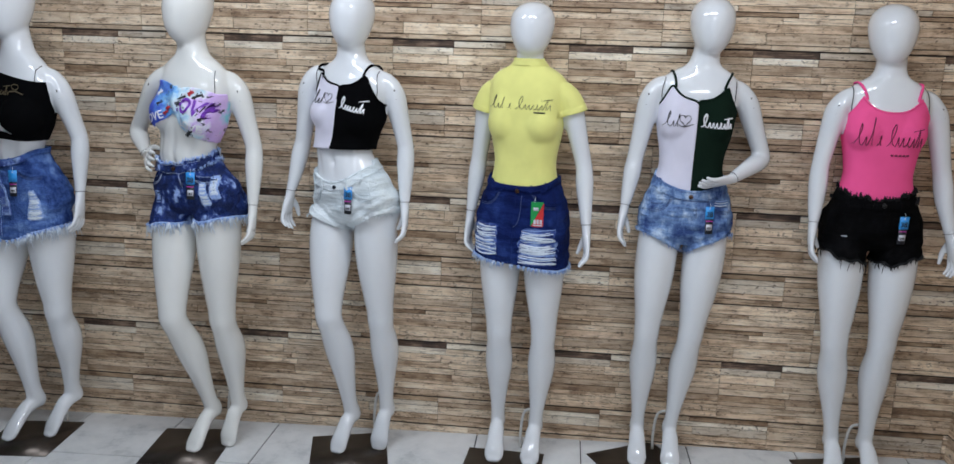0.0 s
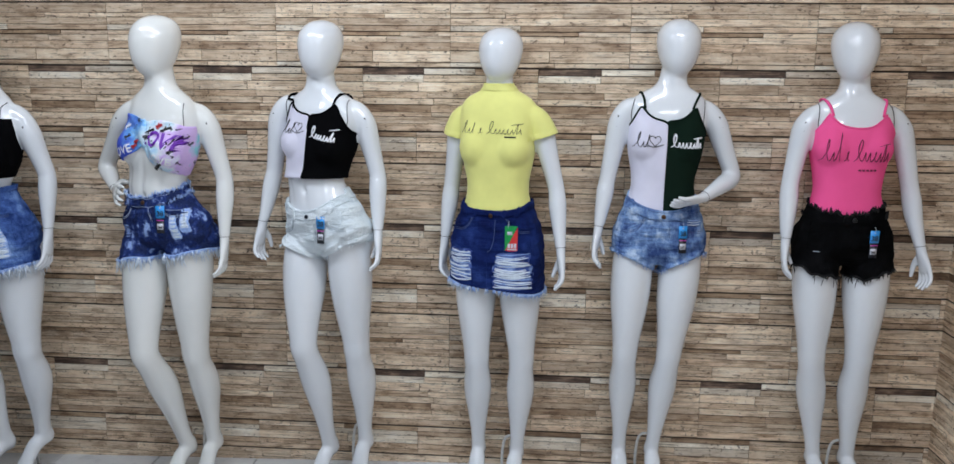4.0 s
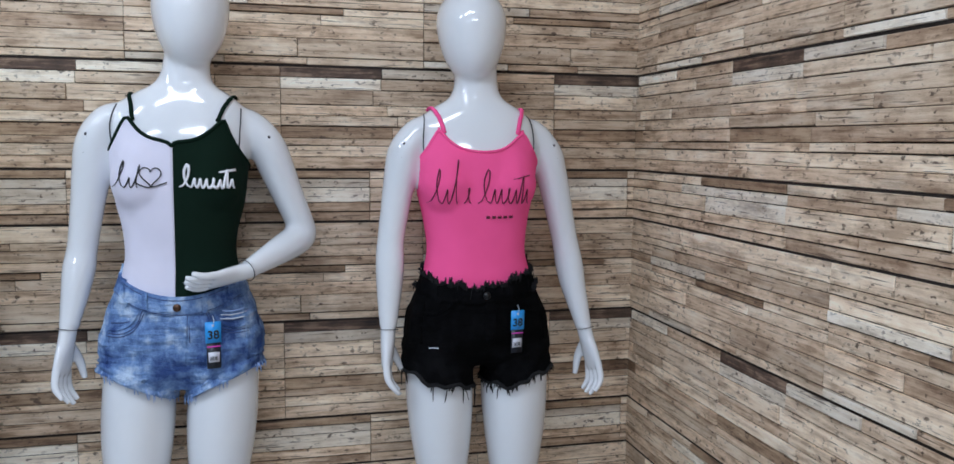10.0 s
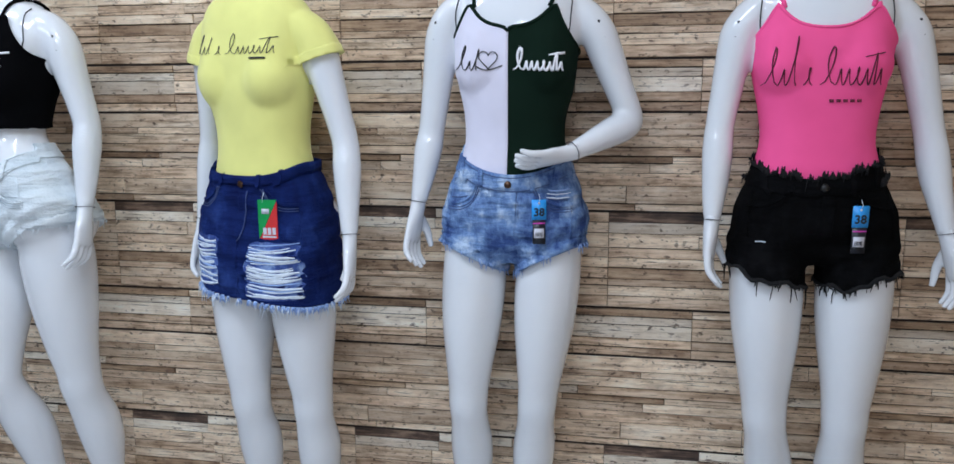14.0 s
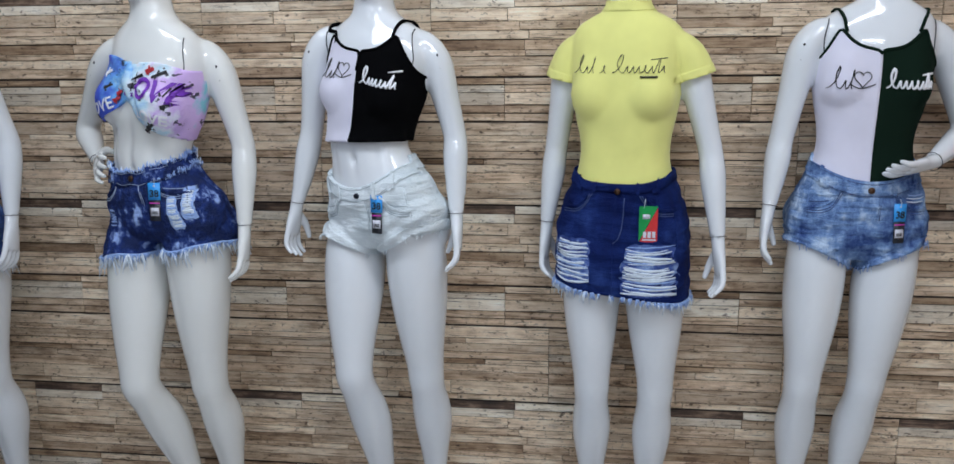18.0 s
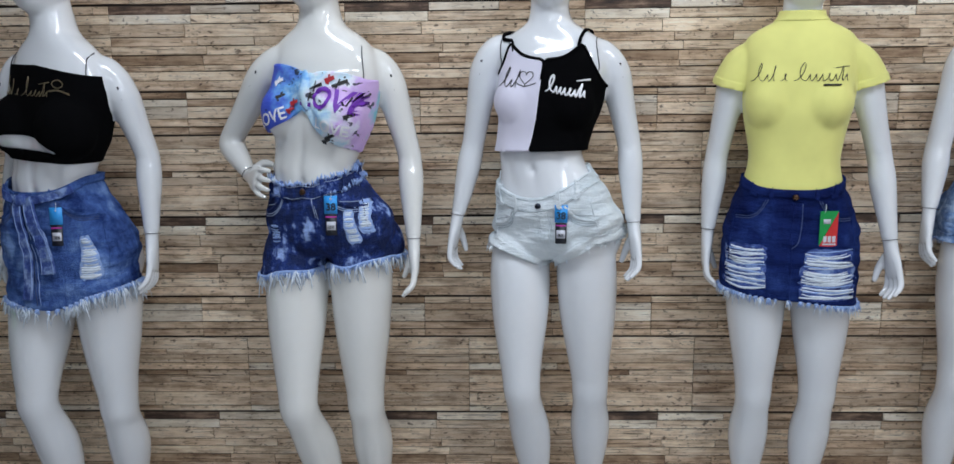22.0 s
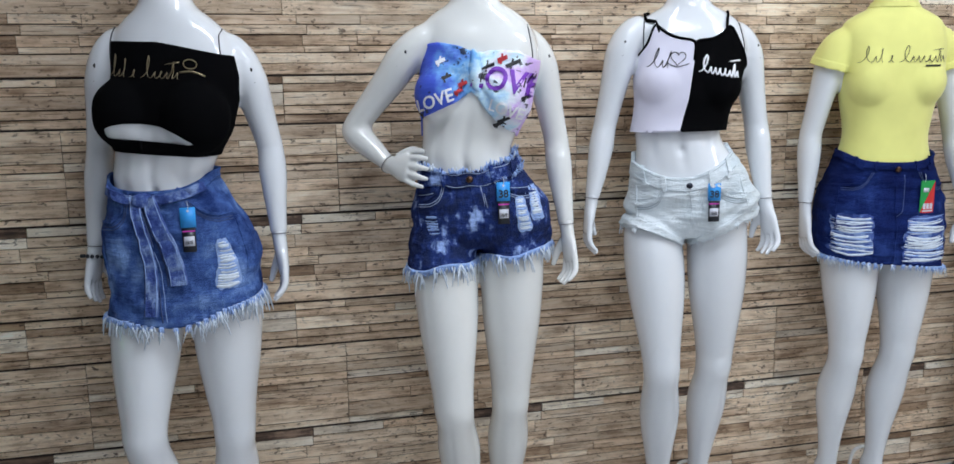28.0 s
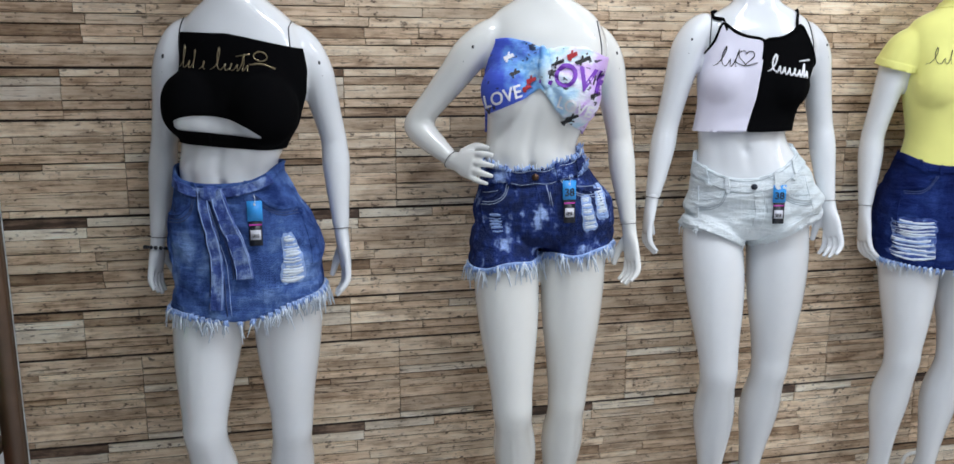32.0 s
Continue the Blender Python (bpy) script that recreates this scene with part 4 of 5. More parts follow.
def ripple(amount, freq, seed):
    def lift(z, a, b):
        return amount * (np.sin(freq * z + 9 * a + seed) * np.sin(0.6 * freq * a - 14 * z + seed * 2) + 0.5 * np.sin(1.7 * freq * z - 21 * a * np.sign(b) + seed))
    return lift


# black bandeau with a cut-out band under the bust
def bandeau(z, a, b):
    ab = np.abs(a)
    low = np.where(b > 0, 1.346 - 0.030 * np.clip(ab / 0.11, 0, 1) ** 3 - 0.10 * a, 1.29)
    body = np.minimum(1.488 - 0.10 * np.clip(a, 0, 1) - z, z - low)
    belt = np.minimum(z - (1.287 - 0.05 * a), 1.313 - 0.05 * a - z)
    side = np.minimum(np.minimum(z - (1.287 - 0.05 * a), 1.36 - z), np.where(b > 0, ab - 0.098, 0.02))
    return np.maximum(np.maximum(body, belt), side)


top, loops = top_piece(M1, "bandeau_top", [("bust_band", bandeau, BLACK_KNIT, lambda z, a, b: 0.005 + ripple(0.0008, 60, 1)(z, a, b))], "black strapless crop top with a cut-out band, on a mannequin")
skin_tree = chest(M1, 0.006)
flourish(M1, skin_tree, top, 1.447, -0.118, 0.050, 0.034, INK_GOLD, 0.0010, "Lwl e Lwewtw", "gold_print_line", "gold foil pen stroke")
line(M1, skin_tree, [(1.450, 0.05), (1.452, 0.075), (1.444, 0.10)], 0.0022, top, "gold_print_line", INK_GOLD, 0.001)
bm = bmesh.new()
tube(bm, [front(M1, skin_tree, 1.462 + 0.006 * math.sin(k / 14 * math.tau), 0.072 + 0.013 * math.cos(k / 14 * math.tau), 0.0012)[0] for k in range(14)], 0.0011, 5, 0.4, True)
part("gold_print_ring", bm, INK_GOLD, top)
bm = bmesh.new()
c, no = front(M1, skin_tree, 1.301, -0.02, 0.002)
box(bm, c.x - 0.004, c.x + 0.004, c.y - 0.003, c.y + 0.002, c.z - 0.012, c.z + 0.012, 0.001)
part("strap_slider", bm, BLACK_KNIT, top, "black plastic slider")


# printed twist top
def twist(z, a, b):
    ab = np.abs(a)
    up = np.where(b > 0, 1.446 + 0.012 * np.sin(np.clip(ab / 0.13, 0, 1) * math.pi * 0.9) - 0.06 * a, 1.42)
    low = np.where(b > 0, 1.376 - 0.085 * np.clip(ab / 0.125, 0, 1) ** 0.8 - 0.16 * a, 1.275)
    return np.minimum(up - z, z - low)


def twist_folds(z, a, b):
    ang = np.arctan2(z - 1.412, np.abs(a) + 0.004)
    r = np.hypot(z - 1.412, a)
    return 0.0055 + np.where(b > 0, 0.0036 * np.sin(ang * 16) * np.clip(1.15 - r / 0.13, 0.1, 1), 0) + np.where(b > 0, 0.010 * np.exp(-(r / 0.026) ** 2), 0)


top, loops = top_piece(M2, "twist_top", [("bust_wrap", twist, PRINT, twist_folds)], "blue and lilac graffiti print twist-front crop top, on a mannequin")
tree2 = BVHTree.FromPolygons([Vector(c) for c in M2["co"] + M2["no"] * twist_folds(*M2["zab"])[:, None]], M2["faces"])
bm = bmesh.new()
tube(bm, [front(M2, tree2, 1.452 - 0.078 * t, -0.010 + 0.026 * t + 0.004 * math.sin(t * 6), -0.004)[0] for t in np.linspace(0, 1, 10)], [0.006 + 0.010 * math.sin(math.pi * t) for t in np.linspace(0, 1, 10)], 10, 0.9)
part("twist_knot", bm, PRINT, top, "gathered twist of cloth")
letters(M2, tree2, top, "LOVE", 1.396, 0.072, 0.046, INK_PURPLE, -0.12)
letters(M2, tree2, top, "LOVE", 1.338, 0.082, 0.024, INK_WHITE, -0.25)
letters(M2, tree2, top, "LOVE", 1.350, -0.082, 0.026, INK_WHITE, 0.35)
for z_, a_, w_, mat_ in ((1.372, -0.030, 0.018, INK_RED), (1.388, -0.022, 0.02, INK_RED), (1.425, 0.030, 0.026, INK_BLACK), (1.404, 0.020, 0.02, INK_BLACK), (1.308, 0.070, 0.022, INK_BLACK), (1.318, 0.082, 0.022, INK_BLACK), (1.365, 0.122, 0.018, INK_BLACK), (1.395, 0.118, 0.024, INK_BLACK), (1.432, 0.085, 0.03, INK_BLACK), (1.44, 0.06, 0.02, INK_RED), (1.43, -0.08, 0.02, INK_WHITE), (1.325, -0.105, 0.02, INK_BLACK), (1.40, -0.06, 0.018, INK_BLACK)):
    ribbon(M2, tree2, [(z_ - 0.22 * w_, a_ - w_ / 2), (z_ + 0.22 * w_, a_ + w_ / 2)], (0.0052, 0.0036), 0.0004, top, "print_bar", mat_, 0.0016)
    ribbon(M2, tree2, [(z_ - 0.010, a_ - w_ * 0.15), (z_ + 0.009, a_ - w_ * 0.05)], 0.0022, 0.0004, top, "print_bar", mat_, 0.0018)

# black and white strappy crop top
f = cami(1.248, 1.462, 1.500, 1.40)
flare = lambda z, a, b: 0.005 + 0.010 * np.clip((1.32 - z) / 0.07, 0, 1) ** 1.5 + ripple(0.0010, 50, 3)(z, a, b)
top, loops = top_piece(M3, "crop_top", [("white_panel", both(f, LEFT), WHITE_KNIT, flare), ("black_panel", both(f, RIGHT), BLACK_KNIT, flare)], "half white half black strappy crop top, on a mannequin")
trim_line(M3, loops, lambda z, a, b: z > 1.36 and abs(a) > 0.0035 or z > 1.41, top, BLACK_KNIT, 0.0038, "neck_binding", "black binding")
straps(M3, top, BLACK_KNIT, STRAP_TALL)
t3 = chest(M3, 0.006)
flourish(M3, t3, top, 1.410, -0.112, -0.062, 0.046, INK_BLACK, 0.0013, "Lwl", "pen_line_print", "black pen stroke print")
heart(M3, t3, top, 1.420, -0.040, 0.036, INK_BLACK, 0.0011)
line(M3, t3, [(1.408, -0.066), (1.401, -0.05), (1.400, -0.036), (1.408, -0.012)], 0.0011, top, "pen_line_print", INK_BLACK, 0.0014)
flourish(M3, t3, top, 1.402, 0.014, 0.112, 0.038, INK_WHITE, 0.0025, "Bwwwewtw", "script_print", "bold white script-like stroke", 0.1, -0.012)

# yellow tee
def tee(z, a, b):
    return np.minimum(z - 1.125, 1.558 + 0.006 * np.sign(b) - z)


top, loops = top_piece(M4, "yellow_tee", [("bodice", tee, YELLOW_KNIT, lambda z, a, b: 0.0055 + ripple(0.0007, 45, 2)(z, a, b))], "lemon yellow short-sleeved mock-neck tee tucked into a skirt", "tee")
dressed = dict(M4, torso=M4["full"])
coords_all(dressed)
for arm in M4["arms"]:
    sh, u = np.array(arm[0]), np.array(arm[1]) - np.array(arm[0])
    sx = math.copysign(1, sh[0])
    down = (dressed["co"] - sh) @ u / (u @ u)
    over = lambda t0, t1, a0: lambda z, a, b: np.minimum(np.minimum(sx * a - a0, np.where(sx * a > 0.10, 1, -1) * (t1 - down) * 0.26), (down - t0) * 0.26 + 0.02 * (t0 < 0))
    fall = lambda z, a, b: 0.0040 + np.clip((sx * a - 0.112) / 0.03, 0, 1) * (0.0022 + 0.0055 * np.clip(down / 0.27, 0, 1) ** 2 + 0.0012 * np.sin(b * 110 + sx) * np.clip(down / 0.2, 0, 1))
    bm, lp = cut_cloth(dressed, over(-0.9, 0.27, 0.108), fall)
    sleeve = part("sleeve", bm, YELLOW_KNIT, top, "short flared sleeve")
    bm, lp = cut_cloth(dressed, over(0.20, 0.272, 0.108), lambda z, a, b: fall(z, a, b) + 0.0012 * np.clip((sx * a - 0.125) / 0.03, 0, 1))
    part("sleeve_hem", bm, YELLOW_KNIT, sleeve)
bm, lp = cut_cloth(M4, lambda z, a, b: np.minimum(z - 1.535, 1.559 + 0.006 * np.sign(b) - z), lambda z, a, b: 0.0075 * np.ones(len(z)))
part("collar", bm, YELLOW_KNIT, top, "ribbed mock-neck collar")
t4 = chest(M4, 0.0065)
flourish(M4, t4, top, 1.402, -0.116, 0.108, 0.040, INK_BLACK, 0.0009, "Lwl e Bwwwewtw", "pen_line_print", "thin black pen stroke print")
line(M4, t4, [(1.381, 0.052), (1.381, 0.072), (1.381, 0.092)], 0.0022, top, "print_bar", INK_BLACK, 0.0014)

# white and green strappy body
f = cami(1.100, 1.424, 1.476)
lift5 = lambda z, a, b: 0.0045 + ripple(0.0006, 40, 5)(z, a, b)
top, loops = top_piece(M5, "strappy_bodysuit", [("white_panel", both(f, LEFT), WHITE_KNIT, lift5), ("green_panel", both(f, RIGHT), GREEN_KNIT, lift5)], "half white half dark green strappy bodysuit tucked into shorts", "bodysuit")
trim_line(M5, loops, lambda z, a, b: z > 1.36 and abs(a) > 0.0035 or z > 1.41, top, GREEN_KNIT, 0.0038, "neck_binding", "dark green binding")
straps(M5, top, GREEN_KNIT, STRAP)
t5 = chest(M5, 0.0055)
flourish(M5, t5, top, 1.350, -0.118, -0.066, 0.050, INK_BLACK, 0.0014, "Lwl", "pen_line_print", "black pen stroke print")
heart(M5, t5, top, 1.358, -0.042, 0.040, INK_BLACK, 0.0012)
line(M5, t5, [(1.345, -0.070), (1.338, -0.055), (1.337, -0.040), (1.346, -0.012)], 0.0012, top, "pen_line_print", INK_BLACK, 0.0014)
flourish(M5, t5, top, 1.352, 0.012, 0.116, 0.043, INK_WHITE, 0.0028, "Bwwwewtw", "script_print", "bold white script-like stroke", 0.1)

# neon pink top
f = cami(1.090, 1.418, 1.478)
top, loops = top_piece(M6, "pink_top", [("bodice", f, PINK_KNIT, lambda z, a, b: 0.0055 + ripple(0.0012, 55, 7)(z, a, b) * np.clip((1.30 - z) / 0.15, 0.3, 1.4))], "neon pink strappy top tucked into black shorts", "top")
trim_line(M6, loops, lambda z, a, b: z > 1.36, top, PINK_KNIT, 0.0034, "neck_binding", "pink binding")
straps(M6, top, PINK_KNIT, STRAP, 0.0048)
t6 = chest(M6, 0.0065)
flourish(M6, t6, top, 1.322, -0.118, 0.100, 0.078, INK_WINE, 0.0013, "Lwg e Bwwewtw", "pen_line_print", "dark wine pen stroke print", 0.12)
for k in range(5):
    line(M6, t6, [(1.272, 0.006 + k * 0.013), (1.272, 0.011 + k * 0.013), (1.272, 0.014 + k * 0.013)], 0.0026, top, "print_bar", INK_WINE, 0.0014)

# ---- shorts and skirts ----


def hem_at(low, out, power=0.8):
    """The leg opening: low at the crotch, higher at the outside."""
    return lambda a: low + (out - low) * np.clip((np.abs(a) - 0.012) / 0.125, 0, 1) ** power


def shorts(m, denim_mat, waist, hem, label, thread, seed, frayed_top=False, hem_keep=None, wrinkle=0.0026, cuff=True, dense=260, reach=0.04, stitch=None, long=26, button=BRASS, stout=1.0):
    """waist: (z, lean, scoop) of the waistband's upper edge."""
    w0, wl, sc = waist
    stitch = stitch or STITCH_PALE
    edge = lambda a, b: w0 + wl * a - sc * np.where(b > 0, np.clip(1 - (a / 0.13) ** 2, 0, 1), -0.2)
    if frayed_top:
        even = edge
        edge = lambda a, b: even(a, b) + 0.0025 * np.sin(a * 97 + seed) + 0.0022 * np.sin(a * 223 + seed)
    inside = lambda z, a, b: np.minimum(edge(a, b) - z, np.where(z > 1.0, 1.0, z - hem(a)))
    wr = ripple(wrinkle, 48, seed)
    inner = lambda z, a: 1 - np.clip((0.050 - np.abs(a)) / 0.03, 0, 1) * np.clip((hem(a) + 0.10 - z) / 0.05, 0, 1)
    low_ = lambda z, a, d_: np.clip((hem(a) + d_ - z) / 0.05, 0, 1)
    loose = lambda z, a, b: 0.0025 + inner(z, a) * (0.005 + wr(z, a, b) * np.clip((w0 - 0.03 - z) / 0.06, 0, 1) + 0.0045 * low_(z, a, 0.05) + 0.7 * wrinkle * np.sin(150 * z - 120 * np.abs(a) + seed) * low_(z, a, 0.09) * np.where(b > -0.02, 1, 0.3))
    ob = thing("denim_shorts", None, None, m["base"], label, "shorts")
    bm, loops = cut_cloth(m, inside, loose)
    body = part("shorts_body", bm, denim_mat, ob)
    tr = tree_of(body)
    bm, wloops = cut_cloth(m, lambda z, a, b: np.minimum(edge(a, b) + 0.002 - z, z - edge(a, b) + 0.036), lambda z, a, b: 0.0105 + 0.4 * wr(z, a, b))
    band = part("waistband", bm, denim_mat, ob, "stitched denim waistband")
    tb = tree_of(band)
    ed = lambda a, b=1.0: float(edge(np.array(a), np.array(b)))
    for a in (-0.105, -0.058, 0.058, 0.105):
        ribbon(m, tb, [(ed(a) + 0.001, a), (ed(a) - 0.018, a), (ed(a) - 0.042, a)], 0.0055, 0.0026, ob, "belt_loop", denim_mat, 0.0015)
    for dz in (0.004, 0.033):
        line(m, tb, [(ed(a) - dz, a) for a in np.linspace(-0.125, 0.125, 9)], 0.0009, band, "stitching", stitch, 0.0006)
    c, no = front(m, tb, ed(0.0) - 0.018, 0.004, 0.002)
    bm = bmesh.new()
    bmesh.ops.create_cone(bm, cap_ends=True, segments=18, radius1=0.0085, radius2=0.0070, depth=0.004, matrix=Matrix.Translation(c) @ no.to_track_quat("Z", "Y").to_matrix().to_4x4())
    part("button", bm, button, ob, "metal jeans button")
    # fly, pockets
    zf = ed(0.0) - 0.036
    line(m, tr, [(zf, 0.024), (zf - 0.05, 0.022), (zf - 0.085, 0.014), (zf - 0.10, 0.0)], 0.0012, ob, "fly_stitching", stitch, 0.0010)
    ribbon(m, tr, [(zf, 0.012), (zf - 0.05, 0.011), (zf - 0.10, 0.006)], 0.012, 0.0018, ob, "fly_flap", denim_mat, 0.0006)
    for sx in (-1, 1):
        for k in (0.0, 0.006):
            line(m, tr, [(ed(sx * 0.062) - 0.036 - 0.0, sx * (0.064 - k)), (zf - 0.022 - k, sx * 0.078), (zf - 0.038 - k, sx * 0.105), (zf - 0.040 - k, sx * 0.140)], 0.0011, ob, "pocket_stitching", stitch, 0.0010)
        ribbon(m, tr, [(ed(sx * 0.066) - 0.036, sx * 0.072), (zf - 0.014, sx * 0.086), (zf - 0.028, sx * 0.110), (zf - 0.031, sx * 0.140)], 0.0035, 0.0026, ob, "pocket_edge", denim_mat, 0.0008)
        line(m, tr, [(ed(sx * 0.1) - 0.04, sx * 0.128), (zf - 0.06, sx * 0.138), (zf - 0.11, sx * 0.140)], 0.0022, ob, "side_seam", denim_mat, 0.0008)
        line(m, tr, [(zf - 0.012, sx * 0.088), (zf - 0.016, sx * 0.108), (zf - 0.018, sx * 0.13)], 0.0012, ob, "coin_pocket_stitching", stitch, 0.0010)
    line(m, tr, [(zf - 0.02, 0.028), (zf - 0.06, 0.028)], 0.0008, ob, "fly_stitching", stitch, 0.0010)
    if frayed_top:
        fringe(wloops, ob, thread, seed + 5, lambda co: co.z > (w0 - sc - 0.012) * m["scale"] and co.y < 0.05, 330, 0.016, 40, 0.022, "frayed_waist", True, 1.5)
        fringe(wloops, ob, thread, seed + 6, lambda co: co.z > (w0 - sc - 0.012) * m["scale"] and co.y < 0.05, 90, 0.018, 5, 0.05, "frayed_waist")
    low = lambda co: co.z < (w0 - 0.07) * m["scale"]
    fringe(loops, ob, thread, seed, low, dense, 0.026, long, reach, stout=stout)
    if cuff == "same":
        bm, _ = cut_cloth(m, lambda z, a, b: np.where(z > 1.03, -1.0, np.minimum(z - hem(a) + 0.004, hem(a) + 0.020 - z)), lambda z, a, b: loose(z, a, b) + 0.0032 + 0.0015 * np.sin(a * 95 + seed))
        part("rolled_cuff", bm, denim_mat, ob, "rolled denim hem")
    elif cuff:
        for lp in loops:
            if sum(co.z for co, _ in lp) / len(lp) < (w0 - 0.06) * m["scale"]:
                bm = bmesh.new()
                tube(bm, [co + no * 0.001 for co, no in lp[::2]], 0.0042, 6, 0.8, True)
                part("hem_fold", bm, thread[0], ob)
    bpy.context.view_layer.update()
    return ob, tr, tb, ed


def rip(m, tree, parent, z0, z1, a0, a1, rows, seed, mat=THREAD_WHITE, thick=0.0040, taper=0.0, worn=None):
    """A worn hole bridged by pale horizontal threads, over a paler worn patch."""
    d = random.Random(seed)
    if worn:
        worn_patch(m, tree, z0 - 0.006, z1 + 0.006, a0 - 0.004, a1 + 0.004, parent, worn, seed, taper)
    mid_, half_ = (a0 + a1) / 2, (a1 - a0) / 2
    for r in range(rows):
        z = z0 + (z1 - z0) * (r + 0.5) / rows
        w_ = half_ * (1 - taper * ((r + 0.5) / rows) ** 1.5)
        a0, a1 = mid_ - w_, mid_ + w_
        j0, j1 = d.uniform(0, 0.24) * (a1 - a0) * d.random(), d.uniform(0, 0.24) * (a1 - a0) * d.random()
        wide = min(1.0, (a1 - a0) / 0.11)
        thick_ = min(thick, (z1 - z0) / rows * 0.62) * d.uniform(0.55, 1.25)
        sag, tip = d.uniform(-0.001, 0.009) * wide, d.uniform(-0.007, 0.007) * wide
        pts = [(z - sag * math.sin(math.pi * t) + tip * t + d.uniform(-0.0008, 0.0008), a0 + j0 + (a1 - a0 - j0 - j1) * t) for t in np.linspace(0, 1, 8)]
        fine = curve_through(pts, 2)
        k = len(fine)
        bm = bmesh.new()
        tube(bm, [front(m, tree, p, q, 0.0012)[0] for p, q in fine], [thick_ * (0.35 + 0.65 * math.sin(math.pi * (i + 0.6) / (k + 0.2)) ** 0.5) * d.uniform(0.8, 1.1) for i in range(k)], 6, 0.4)
        part("ripped_thread", bm, mat if d.random() < 0.8 else THREAD_BLUE, parent)


def tag_card(m, tree, z, a, number, label, lower_flag=True):
    """A hanging size tag: blue above, black below with a pale sticker."""
    c, no = front(m, tree, z, a, 0.006)
    c2, _ = front(m, tree, z - 0.055, a, 0.006)
    yaw = math.atan2(no.x, -no.y)
    mat = Matrix.Translation(c + Vector(m["base"])) @ Matrix.Rotation(yaw, 4, "Z") @ Matrix.Rotation(math.atan2(c2.y - c.y, 0.09), 4, "X")
    ob = thing("size_tag", None, None, (0, 0, 0), label, "tag", "size tags")
    ob.matrix_basis = mat
    bm = bmesh.new()
    box(bm, -0.016, 0.016, -0.0010, 0.0006, -0.022, 0.022, 0.0005)
    card = part("blue_card", bm, TAG_BLUE, ob)
    bm = bmesh.new()
    box(bm, -0.014, 0.014, -0.0008, 0.0006, -0.075, -0.0225, 0.0005)
    part("black_card", bm, TAG_BLACK, ob)
    bm = bmesh.new()
    box(bm, -0.011, 0.011, -0.0016, -0.0009, -0.062, -0.041, 0.0002)
    sticker = part("sticker", bm, TAG_WHITE, ob, "pale barcode sticker")
    bm = bmesh.new()
    for k in range(7):
        box(bm, -0.008 + k * 0.0023, -0.0072 + k * 0.0023 + 0.0004 * (k % 3), -0.0021, -0.0017, -0.058, -0.050)
    part("barcode", bm, INK_BLACK, sticker, "", False)
    bm = bmesh.new()
    box(bm, -0.013, 0.013, -0.0015, -0.0009, -0.031, -0.028)
    part("stripe", bm, TAG_PINK, ob, "", False)
    bm = bmesh.new()
    bmesh.ops.create_cone(bm, cap_ends=True, segments=12, radius1=0.0026, radius2=0.0026, depth=0.0006, matrix=Matrix.Translation((0, -0.0013, 0.014)) @ Matrix.Rotation(radians(90), 4, "X"))
    part("eyelet", bm, TAG_WHITE, card)
    bm = bmesh.new()
    tube(bm, [(0, 0.0, 0.014), (0.002, -0.002, 0.024), (0.0, 0.003, 0.034)], 0.0007, 4)
    part("string", bm, THREAD_WHITE, ob)
    if number:
        cu = bpy.data.curves.new("digits", "FONT")
        cu.body, cu.size, cu.align_x, cu.align_y, cu.offset = number, 0.024, "CENTER", "CENTER", 0.0006
        tmp = bpy.data.objects.new("digits", cu)
        scene.collection.objects.link(tmp)
        me = bpy.data.meshes.new_from_object(tmp.evaluated_get(bpy.context.evaluated_depsgraph_get()))
        bpy.data.objects.remove(tmp)
        me.transform(Matrix.Translation((0, -0.0016, -0.006)) @ Matrix.Rotation(radians(90), 4, "X"))
        me.materials.clear()
        me.materials.append(INK_BLACK)
        o = new("number", me)
        o.parent = card
        o["label"] = "black printed number " + number
    return ob


# acid shorts
sh2, tr2, tb2, ed2 = shorts(M2, DENIM["acid"], (1.232, 0.03, 0.030), lambda a: 0.966 + 0.07 * a + 0.005 * np.sin(a * 60), "dark acid-washed frayed denim shorts on a mannequin", (THREAD_BLUE, THREAD_WHITE), 21, True, long=420, dense=1000, reach=0.070, stout=1.5)
rip(M2, tr2, sh2, 1.040, 1.125, 0.090, 0.118, 15, 4, THREAD_WHITE, 0.0040, 0.4, THREAD_BLUE)
rip(M2, tr2, sh2, 1.065, 1.150, 0.126, 0.148, 13, 5, THREAD_WHITE, 0.0040, 0.4, THREAD_BLUE)
rip(M2, tr2, sh2, 1.05, 1.10, -0.125, -0.095, 6, 6, THREAD_BLUE)
tag_card(M2, tr2, 1.150, 0.070, "38", "blue and black size tag hung on dark denim shorts")
# white shorts
sh3, tr3, tb3, ed3 = shorts(M3, DENIM["white"], (1.190, 0.03, 0.052), hem_at(0.934, 1.010, 0.8), "bleached white crumpled denim shorts on a mannequin", (DENIM["white"], THREAD_WHITE), 31, False, None, 0.0038, "same", 90, stitch=STITCH_GREY, long=16, button=plain("gunmetal button", (0.03, 0.035, 0.05), 0.35, 0.8))
tag_card(M3, tr3, 1.098, 0.060, "38", "blue and black size tag hung on white shorts")
